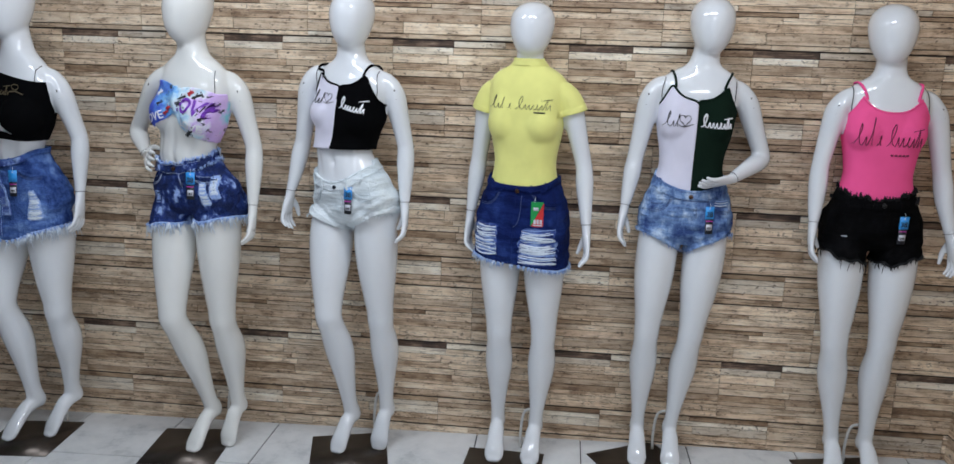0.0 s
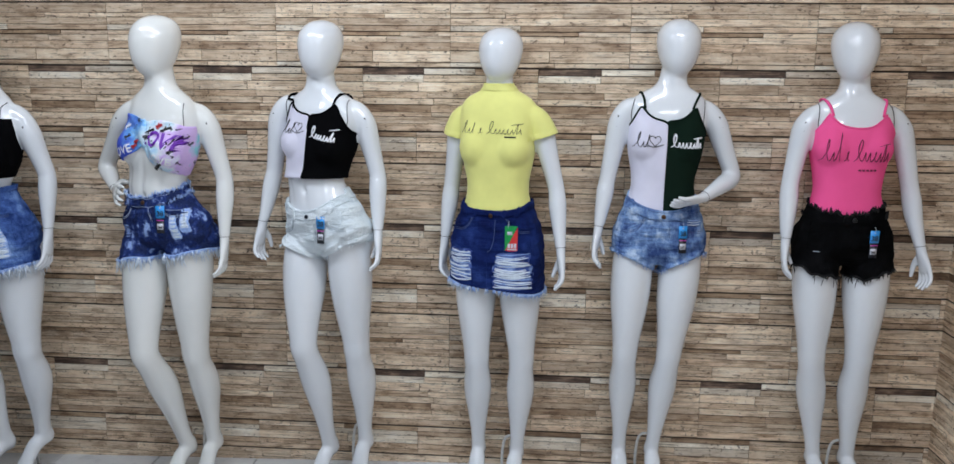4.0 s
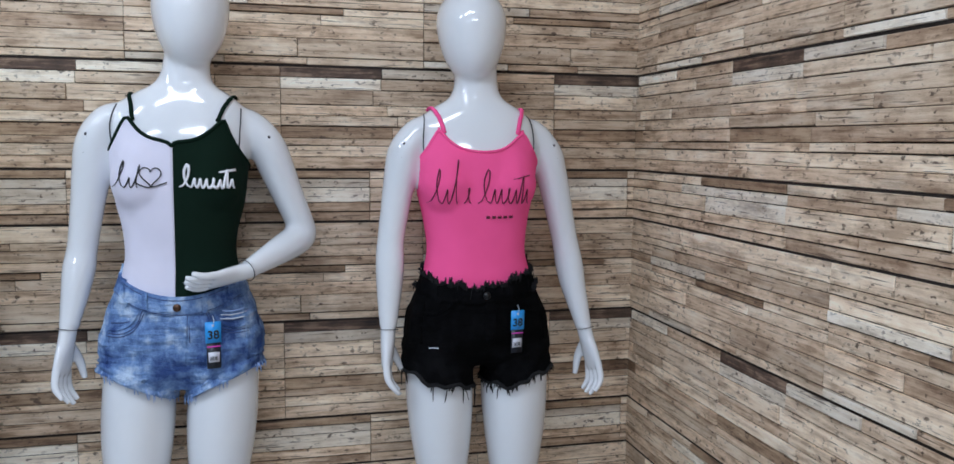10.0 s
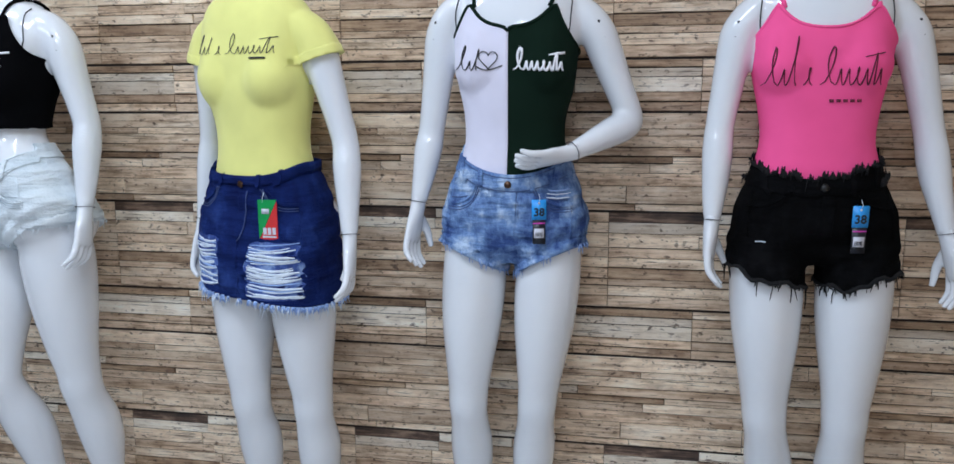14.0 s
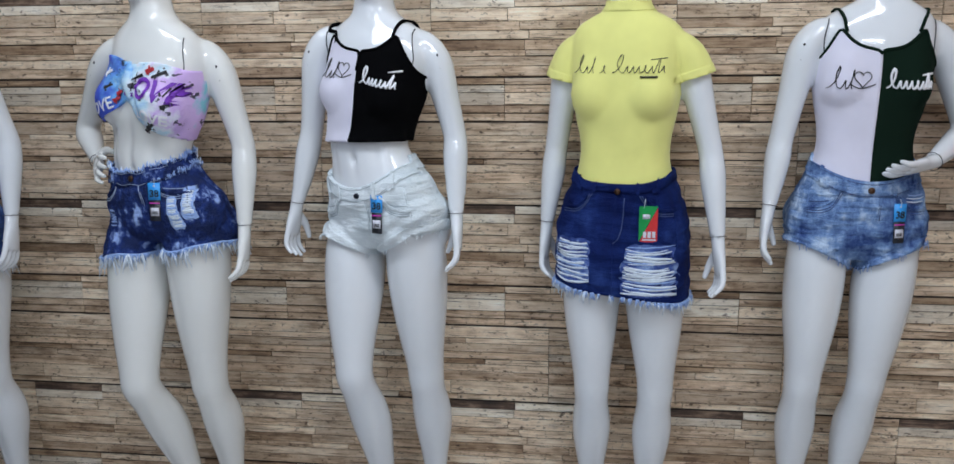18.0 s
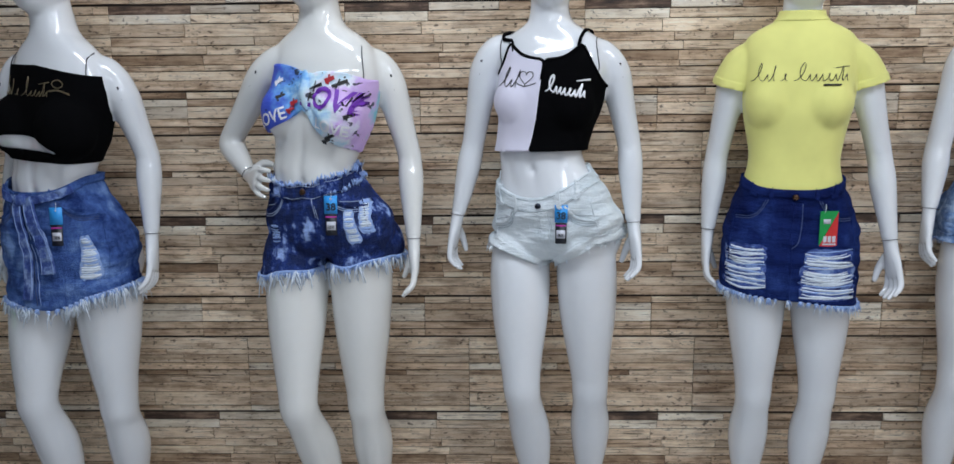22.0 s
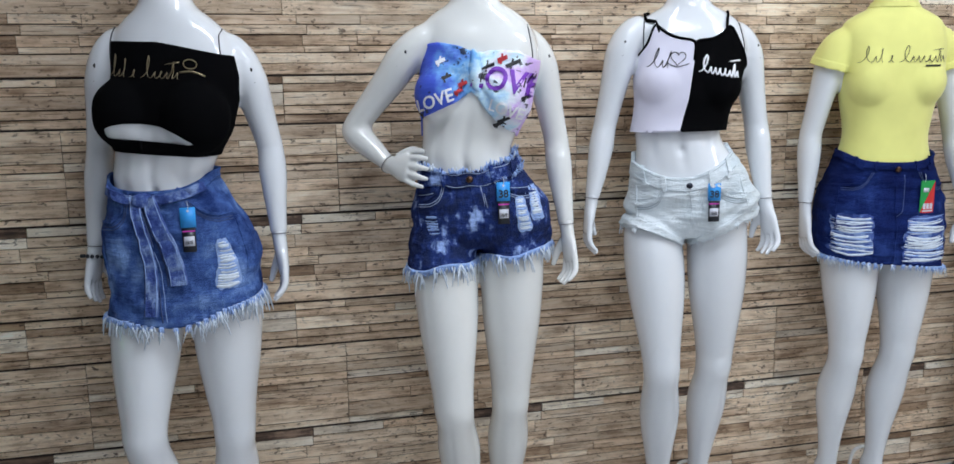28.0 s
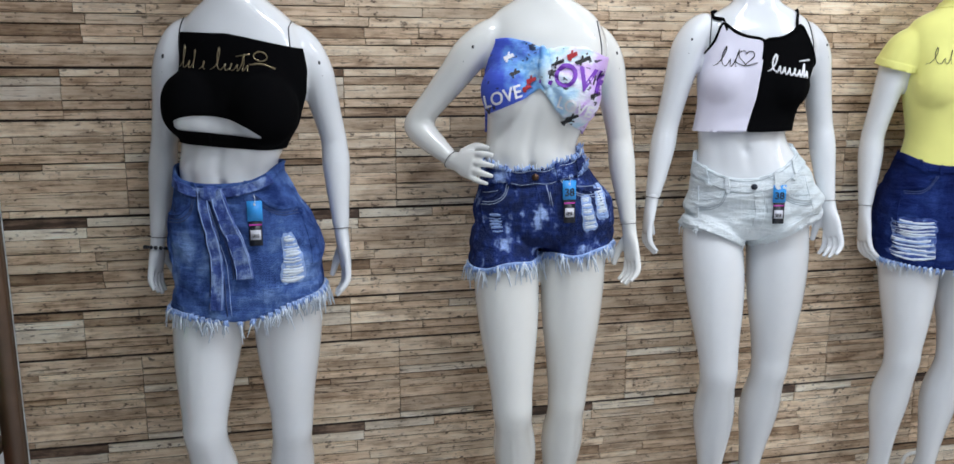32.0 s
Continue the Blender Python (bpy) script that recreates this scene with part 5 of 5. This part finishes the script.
# light blue shorts
sh5, tr5, tb5, ed5 = shorts(M5, DENIM["sky"], (1.165, -0.04, 0.040), hem_at(0.893, 0.962, 0.75), "light blue marbled denim shorts with rolled hems, on a mannequin", (THREAD_BLUE, THREAD_WHITE), 41, False, None, 0.0028, "same", 150, 0.028, STITCH, 10)
rip(M5, tr5, sh5, 1.075, 1.10, 0.085, 0.135, 3, 7, THREAD_WHITE, 0.002)
tag_card(M5, tr5, 1.052, 0.072, "38", "blue and black size tag hung on light blue shorts")
# black shorts
sh6, tr6, tb6, ed6 = shorts(M6, DENIM["black"], (1.162, 0.06, 0.026), lambda a: 0.878 + 0.035 * np.clip(np.abs(a) / 0.15, 0, 1) ** 1.5 + 0.005 * np.sin(a * 70) + 0.004 * np.sin(a * 173 + 1), "black frayed denim shorts on a mannequin", (THREAD_BLACK, THREAD_BLACK), 51, True, None, 0.0024, True, 190, 0.075, DENIM["black"], 22, plain("black button", (0.02, 0.02, 0.02), 0.4, 0.5), 1.3)
tag_card(M6, tr6, 1.055, 0.070, "38", "blue and black size tag hung on black shorts")
line(M6, tr6, [(0.985, -0.125), (0.986, -0.115), (0.985, -0.105)], 0.0016, sh6, "ripped_thread", THREAD_WHITE)


def skirt(m, mat, waist, hem, sag, width, label, thread, seed, stitch, flare=0.0, fray=(190, 0.045, 1.0)):
    """A straight denim skirt from waistband to frayed hem."""
    w0, sc = waist
    ob = thing("denim_skirt", None, None, m["base"], label, "skirt")
    rings = []
    steps = 44
    for r in range(steps + 1):
        t = r / steps
        ring = []
        for k in range(72):
            c, q = math.cos(k / 72 * math.tau), math.sin(k / 72 * math.tau)
            top = w0 - (sc * max(0.0, q) ** 1.5)
            low = hem + sag(c, q)
            z = top + (low - top) * t
            hw, fr, bk = at_height(m["table"], max(z, 1.0))
            hw, fr, bk = hw + 0.0075 + width * max(0, min(1, (1.06 - z) / 0.12)) + flare * max(0, 1.0 - z), fr + 0.008 + 0.020 * max(0, min(1, (1.06 - z) / 0.1)), bk + 0.010
            e = 0.72
            wob = 0.0030 * math.sin(c * 9 + z * 37 + seed) * math.sin(z * 55 + q * 6) + 0.0016 * math.sin(z * 150 + c * 5 + seed) * math.sin(c * 4 + seed)
            ring.append(body_point(m, z, (hw + wob) * math.copysign(abs(c) ** e, c), ((fr if q > 0 else bk) + wob) * math.copysign(abs(q) ** e, q)))
        rings.append(ring)
    bm = bmesh.new()
    rows = [[bm.verts.new(p) for p in ring] for ring in rings]
    for ra, rb in zip(rows, rows[1:]):
        for i in range(72):
            bm.faces.new((ra[(i + 1) % 72], rb[(i + 1) % 72], rb[i], ra[i]))
    bm.normal_update()
    edge = [(v.co.copy(), v.normal.copy()) for v in rows[-1]]
    tr = BVHTree.FromBMesh(bm)
    bmesh.ops.solidify(bm, geom=bm.faces[:], thickness=0.0025)
    part("skirt_body", bm, mat, ob)
    bm = bmesh.new()
    band = [[bm.verts.new(p + (p - sum(rg, Vector()) / 72).normalized() * (0.0030 if i_ in (0, 1, 2, 3) else 0.0)) for p in rg] for i_, rg in enumerate(rings[:4])]
    for ra, rb in zip(band, band[1:]):
        for i in range(72):
            bm.faces.new((ra[(i + 1) % 72], rb[(i + 1) % 72], rb[i], ra[i]))
    bm.normal_update()
    tb = BVHTree.FromBMesh(bm)
    bmesh.ops.solidify(bm, geom=bm.faces[:], thickness=0.002)
    part("waistband", bm, mat, ob, "stitched denim waistband")
    wz = lambda a: w0 - sc * max(0.0, 1 - (a / 0.135) ** 2) ** 0.75
    for a in (-0.10, -0.055, 0.055, 0.10):
        ribbon(m, tb, [(wz(a) + 0.002, a), (wz(a) - 0.018, a), (wz(a) - 0.040, a)], 0.0055, 0.0026, ob, "belt_loop", mat, 0.001)
    zf = wz(0) - 0.034
    for sx in (-1, 1):
        ribbon(m, tr, [(zf + 0.006, sx * 0.072), (zf - 0.012, sx * 0.086), (zf - 0.026, sx * 0.108), (zf - 0.029, sx * 0.138)], 0.0035, 0.0026, ob, "pocket_edge", mat, 0.0008)
        line(m, tr, [(zf - 0.045, sx * 0.142), (zf - 0.10, sx * 0.150), (zf - 0.16, sx * 0.150)], 0.0022, ob, "side_seam", mat, 0.0008)
        for k in (0.0, 0.006):
            line(m, tr, [(zf + 0.008, sx * (0.066 - k)), (zf - 0.020 - k, sx * 0.080), (zf - 0.036 - k, sx * 0.105), (zf - 0.038 - k, sx * 0.138)], 0.0012, ob, "pocket_stitching", stitch, 0.0012)
    fringe([edge], ob, thread, seed, lambda co: co.y < 0.06, 900, 0.022, fray[0], fray[1], stout=fray[2])
    return ob, tr, tb, wz, zf


# indigo skirt with two torn panels
sk4, ts4, tbs4, wz4, zf4 = skirt(M4, DENIM["navy"], (1.168, 0.026), 0.852, lambda c, q: -0.018 * c, 0.006, "dark indigo ripped denim mini skirt with frayed hem, on a mannequin", (THREAD_BLUE, THREAD_WHITE), 61, STITCH)
line(M4, ts4, [(zf4, 0.022), (zf4 - 0.06, 0.021), (zf4 - 0.10, 0.014), (zf4 - 0.115, 0.0)], 0.0013, sk4, "fly_stitching", STITCH, 0.0028)
ribbon(M4, ts4, [(zf4, 0.012), (zf4 - 0.05, 0.011), (zf4 - 0.105, 0.005)], 0.012, 0.0018, sk4, "fly_flap", DENIM["navy"], 0.0006)
line(M4, ts4, [(zf4, 0.0), (zf4 - 0.1, 0.0), (zf4 - 0.2, 0.0), (0.83, 0.0)], 0.0018, sk4, "front_seam", DENIM["navy"], 0.0014)
c, no = front(M4, tbs4, wz4(0) - 0.018, 0.004, 0.002)
bm = bmesh.new()
bmesh.ops.create_cone(bm, cap_ends=True, segments=18, radius1=0.0085, radius2=0.007, depth=0.004, matrix=Matrix.Translation(c) @ no.to_track_quat("Z", "Y").to_matrix().to_4x4())
part("button", bm, BRASS, sk4, "brass jeans button")
rip(M4, ts4, sk4, 0.888, 0.992, -0.160, -0.058, 21, 71, THREAD_WHITE, 0.0030, 0.05, DENIM["worn"])
rip(M4, ts4, sk4, 0.862, 0.988, 0.022, 0.158, 24, 72, THREAD_WHITE, 0.0031, 0.15, DENIM["worn"])
# red and green tag
c, no = front(M4, ts4, 1.045, 0.083, 0.006)
yaw = math.atan2(no.x, -no.y)
ob = thing("price_tag", None, None, (0, 0, 0), "green and red swing tag hung on the indigo skirt", "tag")
ob.matrix_basis = Matrix.Translation(c + Vector(M4["base"])) @ Matrix.Rotation(yaw, 4, "Z")
for nm, tri, mt in (("green_half", ((-0.0225, 0.045), (-0.0225, -0.045), (0.0225, 0.045)), TAG_GREEN), ("red_half", ((0.0225, 0.042), (-0.0215, -0.045), (0.0225, -0.045)), TAG_RED)):
    bm = bmesh.new()
    lo, hi = [bm.verts.new((x, 0.0006, z)) for x, z in tri], [bm.verts.new((x, -0.0008, z)) for x, z in tri]
    bm.faces.new(lo[::-1])
    bm.faces.new(hi)
    for i in range(3):
        bm.faces.new((lo[i], lo[(i + 1) % 3], hi[(i + 1) % 3], hi[i]))
    bmesh.ops.recalc_face_normals(bm, faces=bm.faces[:])
    part(nm, bm, mt, ob, "", False)
bm = bmesh.new()
box(bm, -0.014, 0.004, -0.0016, -0.0009, 0.013, 0.025, 0.0003)
part("sticker", bm, TAG_WHITE, ob)
bm = bmesh.new()
for k in range(3):
    box(bm, -0.012 + k * 0.011, -0.004 + k * 0.011, -0.0016, -0.0009, -0.034, -0.018)
box(bm, -0.014, 0.019, -0.0016, -0.0009, -0.041, -0.037)
part("logo_bar", bm, TAG_WHITE, ob, "pale block mark", False)
bm = bmesh.new()
tube(bm, [(-0.012, 0, 0.038), (-0.01, -0.002, 0.05), (-0.008, 0.003, 0.062)], 0.0007, 4)
part("string", bm, THREAD_WHITE, ob)

# washed wrap skirt with a tie
sk1, ts1, tbs1, wz1, zf1 = skirt(M1, DENIM["skirt_light"], (1.246, 0.034), 0.925, lambda c, q: (0.030 * c if c > 0 else -0.010 * c) - 0.020 * max(0, 1 - abs(c) * 2), 0.010, "washed blue denim wrap skirt with a tie belt and frayed hem", (THREAD_BLUE, THREAD_WHITE), 81, STITCH, 0.06, (420, 0.070, 1.5))
line(M1, ts1, [(zf1 + 0.01, -0.045), (zf1 - 0.1, -0.040), (1.00, -0.032), (0.925, -0.025)], 0.0016, sk1, "wrap_seam", STITCH, 0.0012)
line(M1, ts1, [(zf1 + 0.01, -0.036), (zf1 - 0.1, -0.031), (1.00, -0.023), (0.925, -0.016)], 0.0010, sk1, "wrap_seam", THREAD_BLUE, 0.0012)
ribbon(M1, tbs1, [(wz1(-0.1) - 0.012, -0.105), (wz1(0) - 0.016, -0.06), (wz1(0) - 0.020, -0.012)], 0.011, 0.003, sk1, "tie_belt", DENIM["worn"], 0.003, "denim tie belt")
ribbon(M1, tbs1, [(wz1(0) - 0.020, -0.012), (wz1(0) - 0.014, 0.05), (wz1(0.1) - 0.012, 0.105)], 0.011, 0.003, sk1, "tie_belt", DENIM["worn"], 0.003, "denim tie belt")
for a0, a1, z1_, w0_, w1_ in ((-0.040, -0.046, 0.945, 0.010, 0.014), (-0.010, 0.012, 1.005, 0.015, 0.019)):
    pts = [(wz1(0) - 0.012, a0), (1.15, a0 + (a1 - a0) * 0.2 - 0.004), (1.09, a0 + (a1 - a0) * 0.6), (z1_, a1)]
    end = ribbon(M1, ts1, pts, (w0_, w1_), 0.004, sk1, "tie_end", DENIM["worn"], 0.009, "hanging end of the tie belt")
    for sx in (-0.8, 0.8):
        line(M1, ts1, [(z, a + sx * (w0_ + (w1_ - w0_) * k / 3)) for k, (z, a) in enumerate(pts)], 0.0011, end, "tie_stitching", THREAD_BLUE, 0.0132)
    # dark line on the skirt left of the tie, standing in for its shadow
    line(M1, ts1, [(z, a - 1.25 * (w0_ + (w1_ - w0_) * k / 3)) for k, (z, a) in enumerate(pts)], 0.0016, end, "tie_edge", STITCH, 0.004)
bm = bmesh.new()
c, no = front(M1, tbs1, wz1(0) - 0.018, -0.022, 0.008)
ball(bm, c, (0.024, 0.010, 0.017), 0.2, 14)
part("tie_knot", bm, DENIM["worn"], sk1, "knot of the tie belt")
rip(M1, ts1, sk1, 0.990, 1.090, 0.088, 0.134, 17, 91, THREAD_WHITE, 0.0042, 0.55, THREAD_BLUE)
tag_card(M1, ts1, 1.150, 0.056, "", "blue and black size tag hung on a washed denim skirt")

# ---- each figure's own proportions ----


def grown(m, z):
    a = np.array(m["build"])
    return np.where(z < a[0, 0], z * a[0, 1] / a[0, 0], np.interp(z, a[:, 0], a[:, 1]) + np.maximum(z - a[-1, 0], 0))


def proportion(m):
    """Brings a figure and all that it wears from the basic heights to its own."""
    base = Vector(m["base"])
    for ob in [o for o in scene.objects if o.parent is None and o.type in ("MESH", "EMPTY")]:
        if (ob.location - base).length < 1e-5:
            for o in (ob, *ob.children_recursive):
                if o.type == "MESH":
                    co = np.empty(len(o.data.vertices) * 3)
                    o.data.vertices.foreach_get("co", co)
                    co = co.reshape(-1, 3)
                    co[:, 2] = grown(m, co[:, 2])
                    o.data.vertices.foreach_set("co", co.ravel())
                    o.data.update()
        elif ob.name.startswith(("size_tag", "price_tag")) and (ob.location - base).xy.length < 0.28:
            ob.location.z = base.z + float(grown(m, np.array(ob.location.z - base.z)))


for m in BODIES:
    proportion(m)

wr, tip = Vector(M1["arms"][0][2]), Vector(M1["arms"][0][3])
d = (tip - wr).normalized()
u, v = d.orthogonal().normalized(), d.cross(d.orthogonal().normalized())
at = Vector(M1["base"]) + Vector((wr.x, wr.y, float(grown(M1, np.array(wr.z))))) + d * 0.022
bracelet = thing("bracelet", None, None, at, "dark beaded bracelet on a mannequin's wrist", "bracelet")
for k in range(16):
    bm = bmesh.new()
    ball(bm, u * (0.0275 * math.cos(k / 16 * math.tau)) + v * (0.0275 * math.sin(k / 16 * math.tau)), (0.0046, 0.0046, 0.0046), 0, 8)
    part("bead", bm, TAG_BLACK, bracelet)

# ---- stands ----
for px, py, turn, m in ((-1.625, -0.265, 4, M1), (-0.95, -0.255, 5, M2), (-0.30, -0.225, 14, M3), (0.31, -0.29, -4, M4), (0.84, -0.19, 28, M5), (1.60, -0.20, 10, M6)):
    ob = thing("mannequin_stand", None, None, (px, py, 0.0), "dark brushed steel base plate with a white support rod", "stand", "mannequin stands")
    ob.matrix_basis = Matrix.Translation((0, 0, 0.0005)) @ FLOOR_LIE @ pose(px, py, 0, 0, 0, turn)
    bm = bmesh.new()
    box(bm, -0.15, 0.15, -0.15, 0.15, 0.0, 0.0045, 0.0012)
    part("base_plate", bm, STEEL_DARK, ob, "dark brushed steel plate")
    ank = Vector(m["legs"][1][2]) + Vector(m["base"])
    inv = ob.matrix_basis.inverted()
    foot = inv @ (ank + Vector((-0.055, 0.035, -m["legs"][1][2][2])))
    top_ = inv @ (ank + Vector((-0.045, 0.03, 0.03)))
    hook = inv @ (ank + Vector((-0.005, 0.01, 0.055)))
    bm = bmesh.new()
    tube(bm, curve_through([(foot.x, foot.y, 0.003), (foot.x, foot.y, top_.z * 0.5), (top_.x, top_.y, top_.z), (hook.x, hook.y, hook.z)], 6), 0.0055, 10)
    part("support_rod", bm, ROD_WHITE, ob, "bent white enamelled rod")

# ---- wall fittings and the corner by the entrance ----
ob = thing("wall_socket", None, None, (X_RIGHT, -0.910, 0.748), "white plastic wall socket plate on the plank wall", "socket")
bm = bmesh.new()
box(bm, -0.012, -0.003, -0.058, 0.058, -0.042, 0.042, 0.003)
plate = part("cover_plate", bm, PLASTIC, ob)
bm = bmesh.new()
box(bm, -0.0135, -0.0115, -0.022, 0.022, -0.016, 0.016, 0.0008)
ins = part("socket_insert", bm, TAG_WHITE, ob)
bm = bmesh.new()
for dy in (-0.010, 0.0, 0.010):
    bmesh.ops.create_cone(bm, cap_ends=True, segments=10, radius1=0.0024, radius2=0.0024, depth=0.001, matrix=Matrix.Translation((-0.0142, dy, 0.003 if dy == 0 else 0)) @ Matrix.Rotation(radians(90), 4, "Y"))
part("pin_hole", bm, INK_BLACK, ins, "dark socket holes")
ob = thing("wooden_cabinet", None, None, (-2.31, -0.35, -0.047), "brown varnished open wooden shelf unit beside the plank wall", "shelf unit")
for x_, y_ in ((0.26, 0.0), (-0.28, 0.0)):
    bm = bmesh.new()
    box(bm, x_ - 0.018, x_ + 0.018, y_ - 0.02, y_ + 0.02, 0, 2.0, 0.003)
    part("upright", bm, BROWN_WOOD, ob, "brown varnished upright")
for z_ in (0.30, 0.62, 1.05, 1.50, 1.96):
    bm = bmesh.new()
    box(bm, -0.262, 0.242, -0.25, 0.02, z_, z_ + 0.025, 0.003)
    part("shelf", bm, BROWN_WOOD, ob)
FOLDED = (("grey", (0.12, 0.125, 0.14)), ("pale striped", (0.55, 0.56, 0.60)), ("neon green", (0.06, 0.85, 0.05)), ("orange", (0.85, 0.16, 0.02)), ("red", (0.60, 0.015, 0.02)), ("black", (0.01, 0.01, 0.012)))
for (nm, colr), (z_, k_) in zip(FOLDED, ((0.645, 2), (0.645, 1), (0.645, 0), (0.325, 1), (1.075, 1), (1.525, 0))):
    cloth = plain(nm + " cotton", colr, 0.9)
    bm = bmesh.new()
    rows = []
    for r in range(7):
        h = r / 6
        wv = 0.010 * math.sin(h * 15 + k_)
        rows.append([Vector((-0.06 + 0.13 * math.copysign(abs(math.cos(q)) ** 0.5, math.cos(q)) + (0.19 - 0.11 * k_) * 0.5 + wv, -0.12 + (0.11 + wv) * math.copysign(abs(math.sin(q)) ** 0.5, math.sin(q)), 0.001 + 0.11 * h)) for q in np.linspace(0, math.tau, 24, endpoint=False)])
    skin(bm, rows)
    if k_ != 1 and z_ == 0.645:
        bmesh.ops.translate(bm, verts=bm.verts[:], vec=(0.0, 0.0, 0.111 * (1 if k_ == 0 else 2)))
    thing("folded_garment", bm, cloth, (-2.31, -0.35, z_ - 0.047), nm + " folded garment on the wooden shelf", "garment", "folded garments")

# ---- plank cladding and floor tiles, last ----
PERIOD, RISE, TOP_JOINT = 0.667, 0.602, 1.613
SLABS = (0.240, 0.124, 0.238)
dice = random.Random(11)
plan = []  # along, length, depth below the top joint, height, tone, proud
deep = 0.0
for s_i, slab in enumerate(SLABS):
    cut = (0.0, 0.205, 0.335)[s_i]
    rows = (9, 5, 9)[s_i]
    hs = [dice.uniform(0.5, 1.5) for _ in range(rows)]
    hs = [h * (slab - 0.004) / sum(hs) for h in hs]
    below = 0.004
    for r, h in enumerate(hs):
        cuts = [cut]
        for c in (dice.uniform(0.12, 0.30), dice.uniform(0.34, 0.56)):
            if dice.random() < 0.6:
                cuts.append((cut + c) % PERIOD)
        if s_i == 0 and r == 0:
            cuts = [0.0, 0.235, 0.43]
        cuts.sort()
        for i, a in enumerate(cuts):
            b = cuts[(i + 1) % len(cuts)] + (PERIOD if i == len(cuts) - 1 else 0)
            tone = dice.choices("mlpbd", (38, 42, 12, 8, 0))[0]
            if tone in 'bd' and b - a > 0.36:
                tone = dice.choice('ml')
            if s_i == 0 and r == 0:
                tone = "dpm"[i]
            plan.append((a, b - a, deep + below, h, tone, dice.choice((0.0016, 0.0028, 0.0042, 0.0056))))
        below += h
    deep += slab


def plank_shape(bm, x0, x1, z0, z1, proud):
    """A slat on a wall that faces -y, with a worn, chamfered face."""
    g, c = 0.0004, 0.0012
    x0, x1, z0, z1 = x0 + g, x1 - g, z0 + 0.0006 + (proud - 0.0016) * 0.35, z1 - g
    a = [bm.verts.new(p) for p in ((x0, -0.0002, z0), (x1, -0.0002, z0), (x1, -0.0002, z1), (x0, -0.0002, z1))]
    b = [bm.verts.new(p) for p in ((x0 + c, -proud, z0 + c), (x1 - c, -proud, z0 + c), (x1 - c, -proud, z1 - c), (x0 + c, -proud, z1 - c))]
    bm.faces.new(b)
    for i in range(4):
        bm.faces.new((a[i], a[(i + 1) % 4], b[(i + 1) % 4], b[i]))


SHARED = {}


def clad(wall, length, turn, near, start):
    """Slats over a wall; along runs from 0 to length, turn maps along and depth to the room; near: the stretch built slat by slat."""
    rest = {k: bmesh.new() for k in PLANKS}
    single = 0
    for rep in range(-2, int(length / PERIOD) + 2):
        for up in range(-2, 3):
            for idx, (a, ln, d, h, tone, proud) in enumerate(plan):
                x0, x1 = start + a + rep * PERIOD, start + a + ln + rep * PERIOD
                z1 = TOP_JOINT + up * RISE - d
                z0 = z1 - h
                if x1 < 0.01 or x0 > length - 0.01 or z1 < -0.05 or z0 > HIGH - 0.02:
                    continue
                whole = x0 >= 0 and x1 <= length and z0 >= -0.05 and z1 <= HIGH
                if whole and single < 300 and near[0] < x0 and x1 < near[1] and near[2] < z0 and z1 < near[3]:
                    if idx not in SHARED:
                        bm = bmesh.new()
                        plank_shape(bm, 0, ln, -h, 0, proud)
                        SHARED[idx] = from_bm("plank", bm, PLANKS[tone], False)
                    ob = new("plank", SHARED[idx])
                    ob.parent = wall
                    ob.matrix_basis = turn @ Matrix.Translation((x0, 0, z1))
                    single += 1
                else:
                    plank_shape(rest[tone], max(x0, 0), min(x1, length), max(z0, -0.06), min(z1, HIGH), proud)
    for tone, bm in rest.items():
        bm.transform(turn)
        ob = part("plank_cladding", bm, PLANKS[tone], wall, "stacked wood plank print", False)
        ob["kind"] = "stuff"


clad(wall_north, X_RIGHT - X_LEFT, Matrix.Translation((X_LEFT, 0, 0)), (0.481 - X_LEFT - 2.4, 0.481 - X_LEFT + 1.6, 0.38, 1.45), (0.481 - X_LEFT) % PERIOD)
clad(wall_east, -Y_BACK, Matrix.Translation((X_RIGHT, 0, 0)) @ Matrix.Rotation(radians(-90), 4, "Z"), (0.0, 1.7, 0.62, 1.75), 0.452)

STEP, X0, Y0 = 0.4255, -1.513, -0.36
g = 0.0022
for r in range(10):
    y1 = 0.0 if r == 0 else Y0 - (r - 1) * STEP
    y0 = Y0 - r * STEP
    for c in range(-5, 9):
        x0, x1 = max(X0 + c * STEP, -3.59), min(X0 + (c + 1) * STEP, X_RIGHT)
        if x1 - x0 < 0.02:
            continue
        t = bmesh.new()
        box(t, x0 + g, x1 - g, max(y0, Y_BACK) + g, y1 - g, -0.0055, 0.0, 0.0012)
        part("tile", t, TILE, floor, "", False)
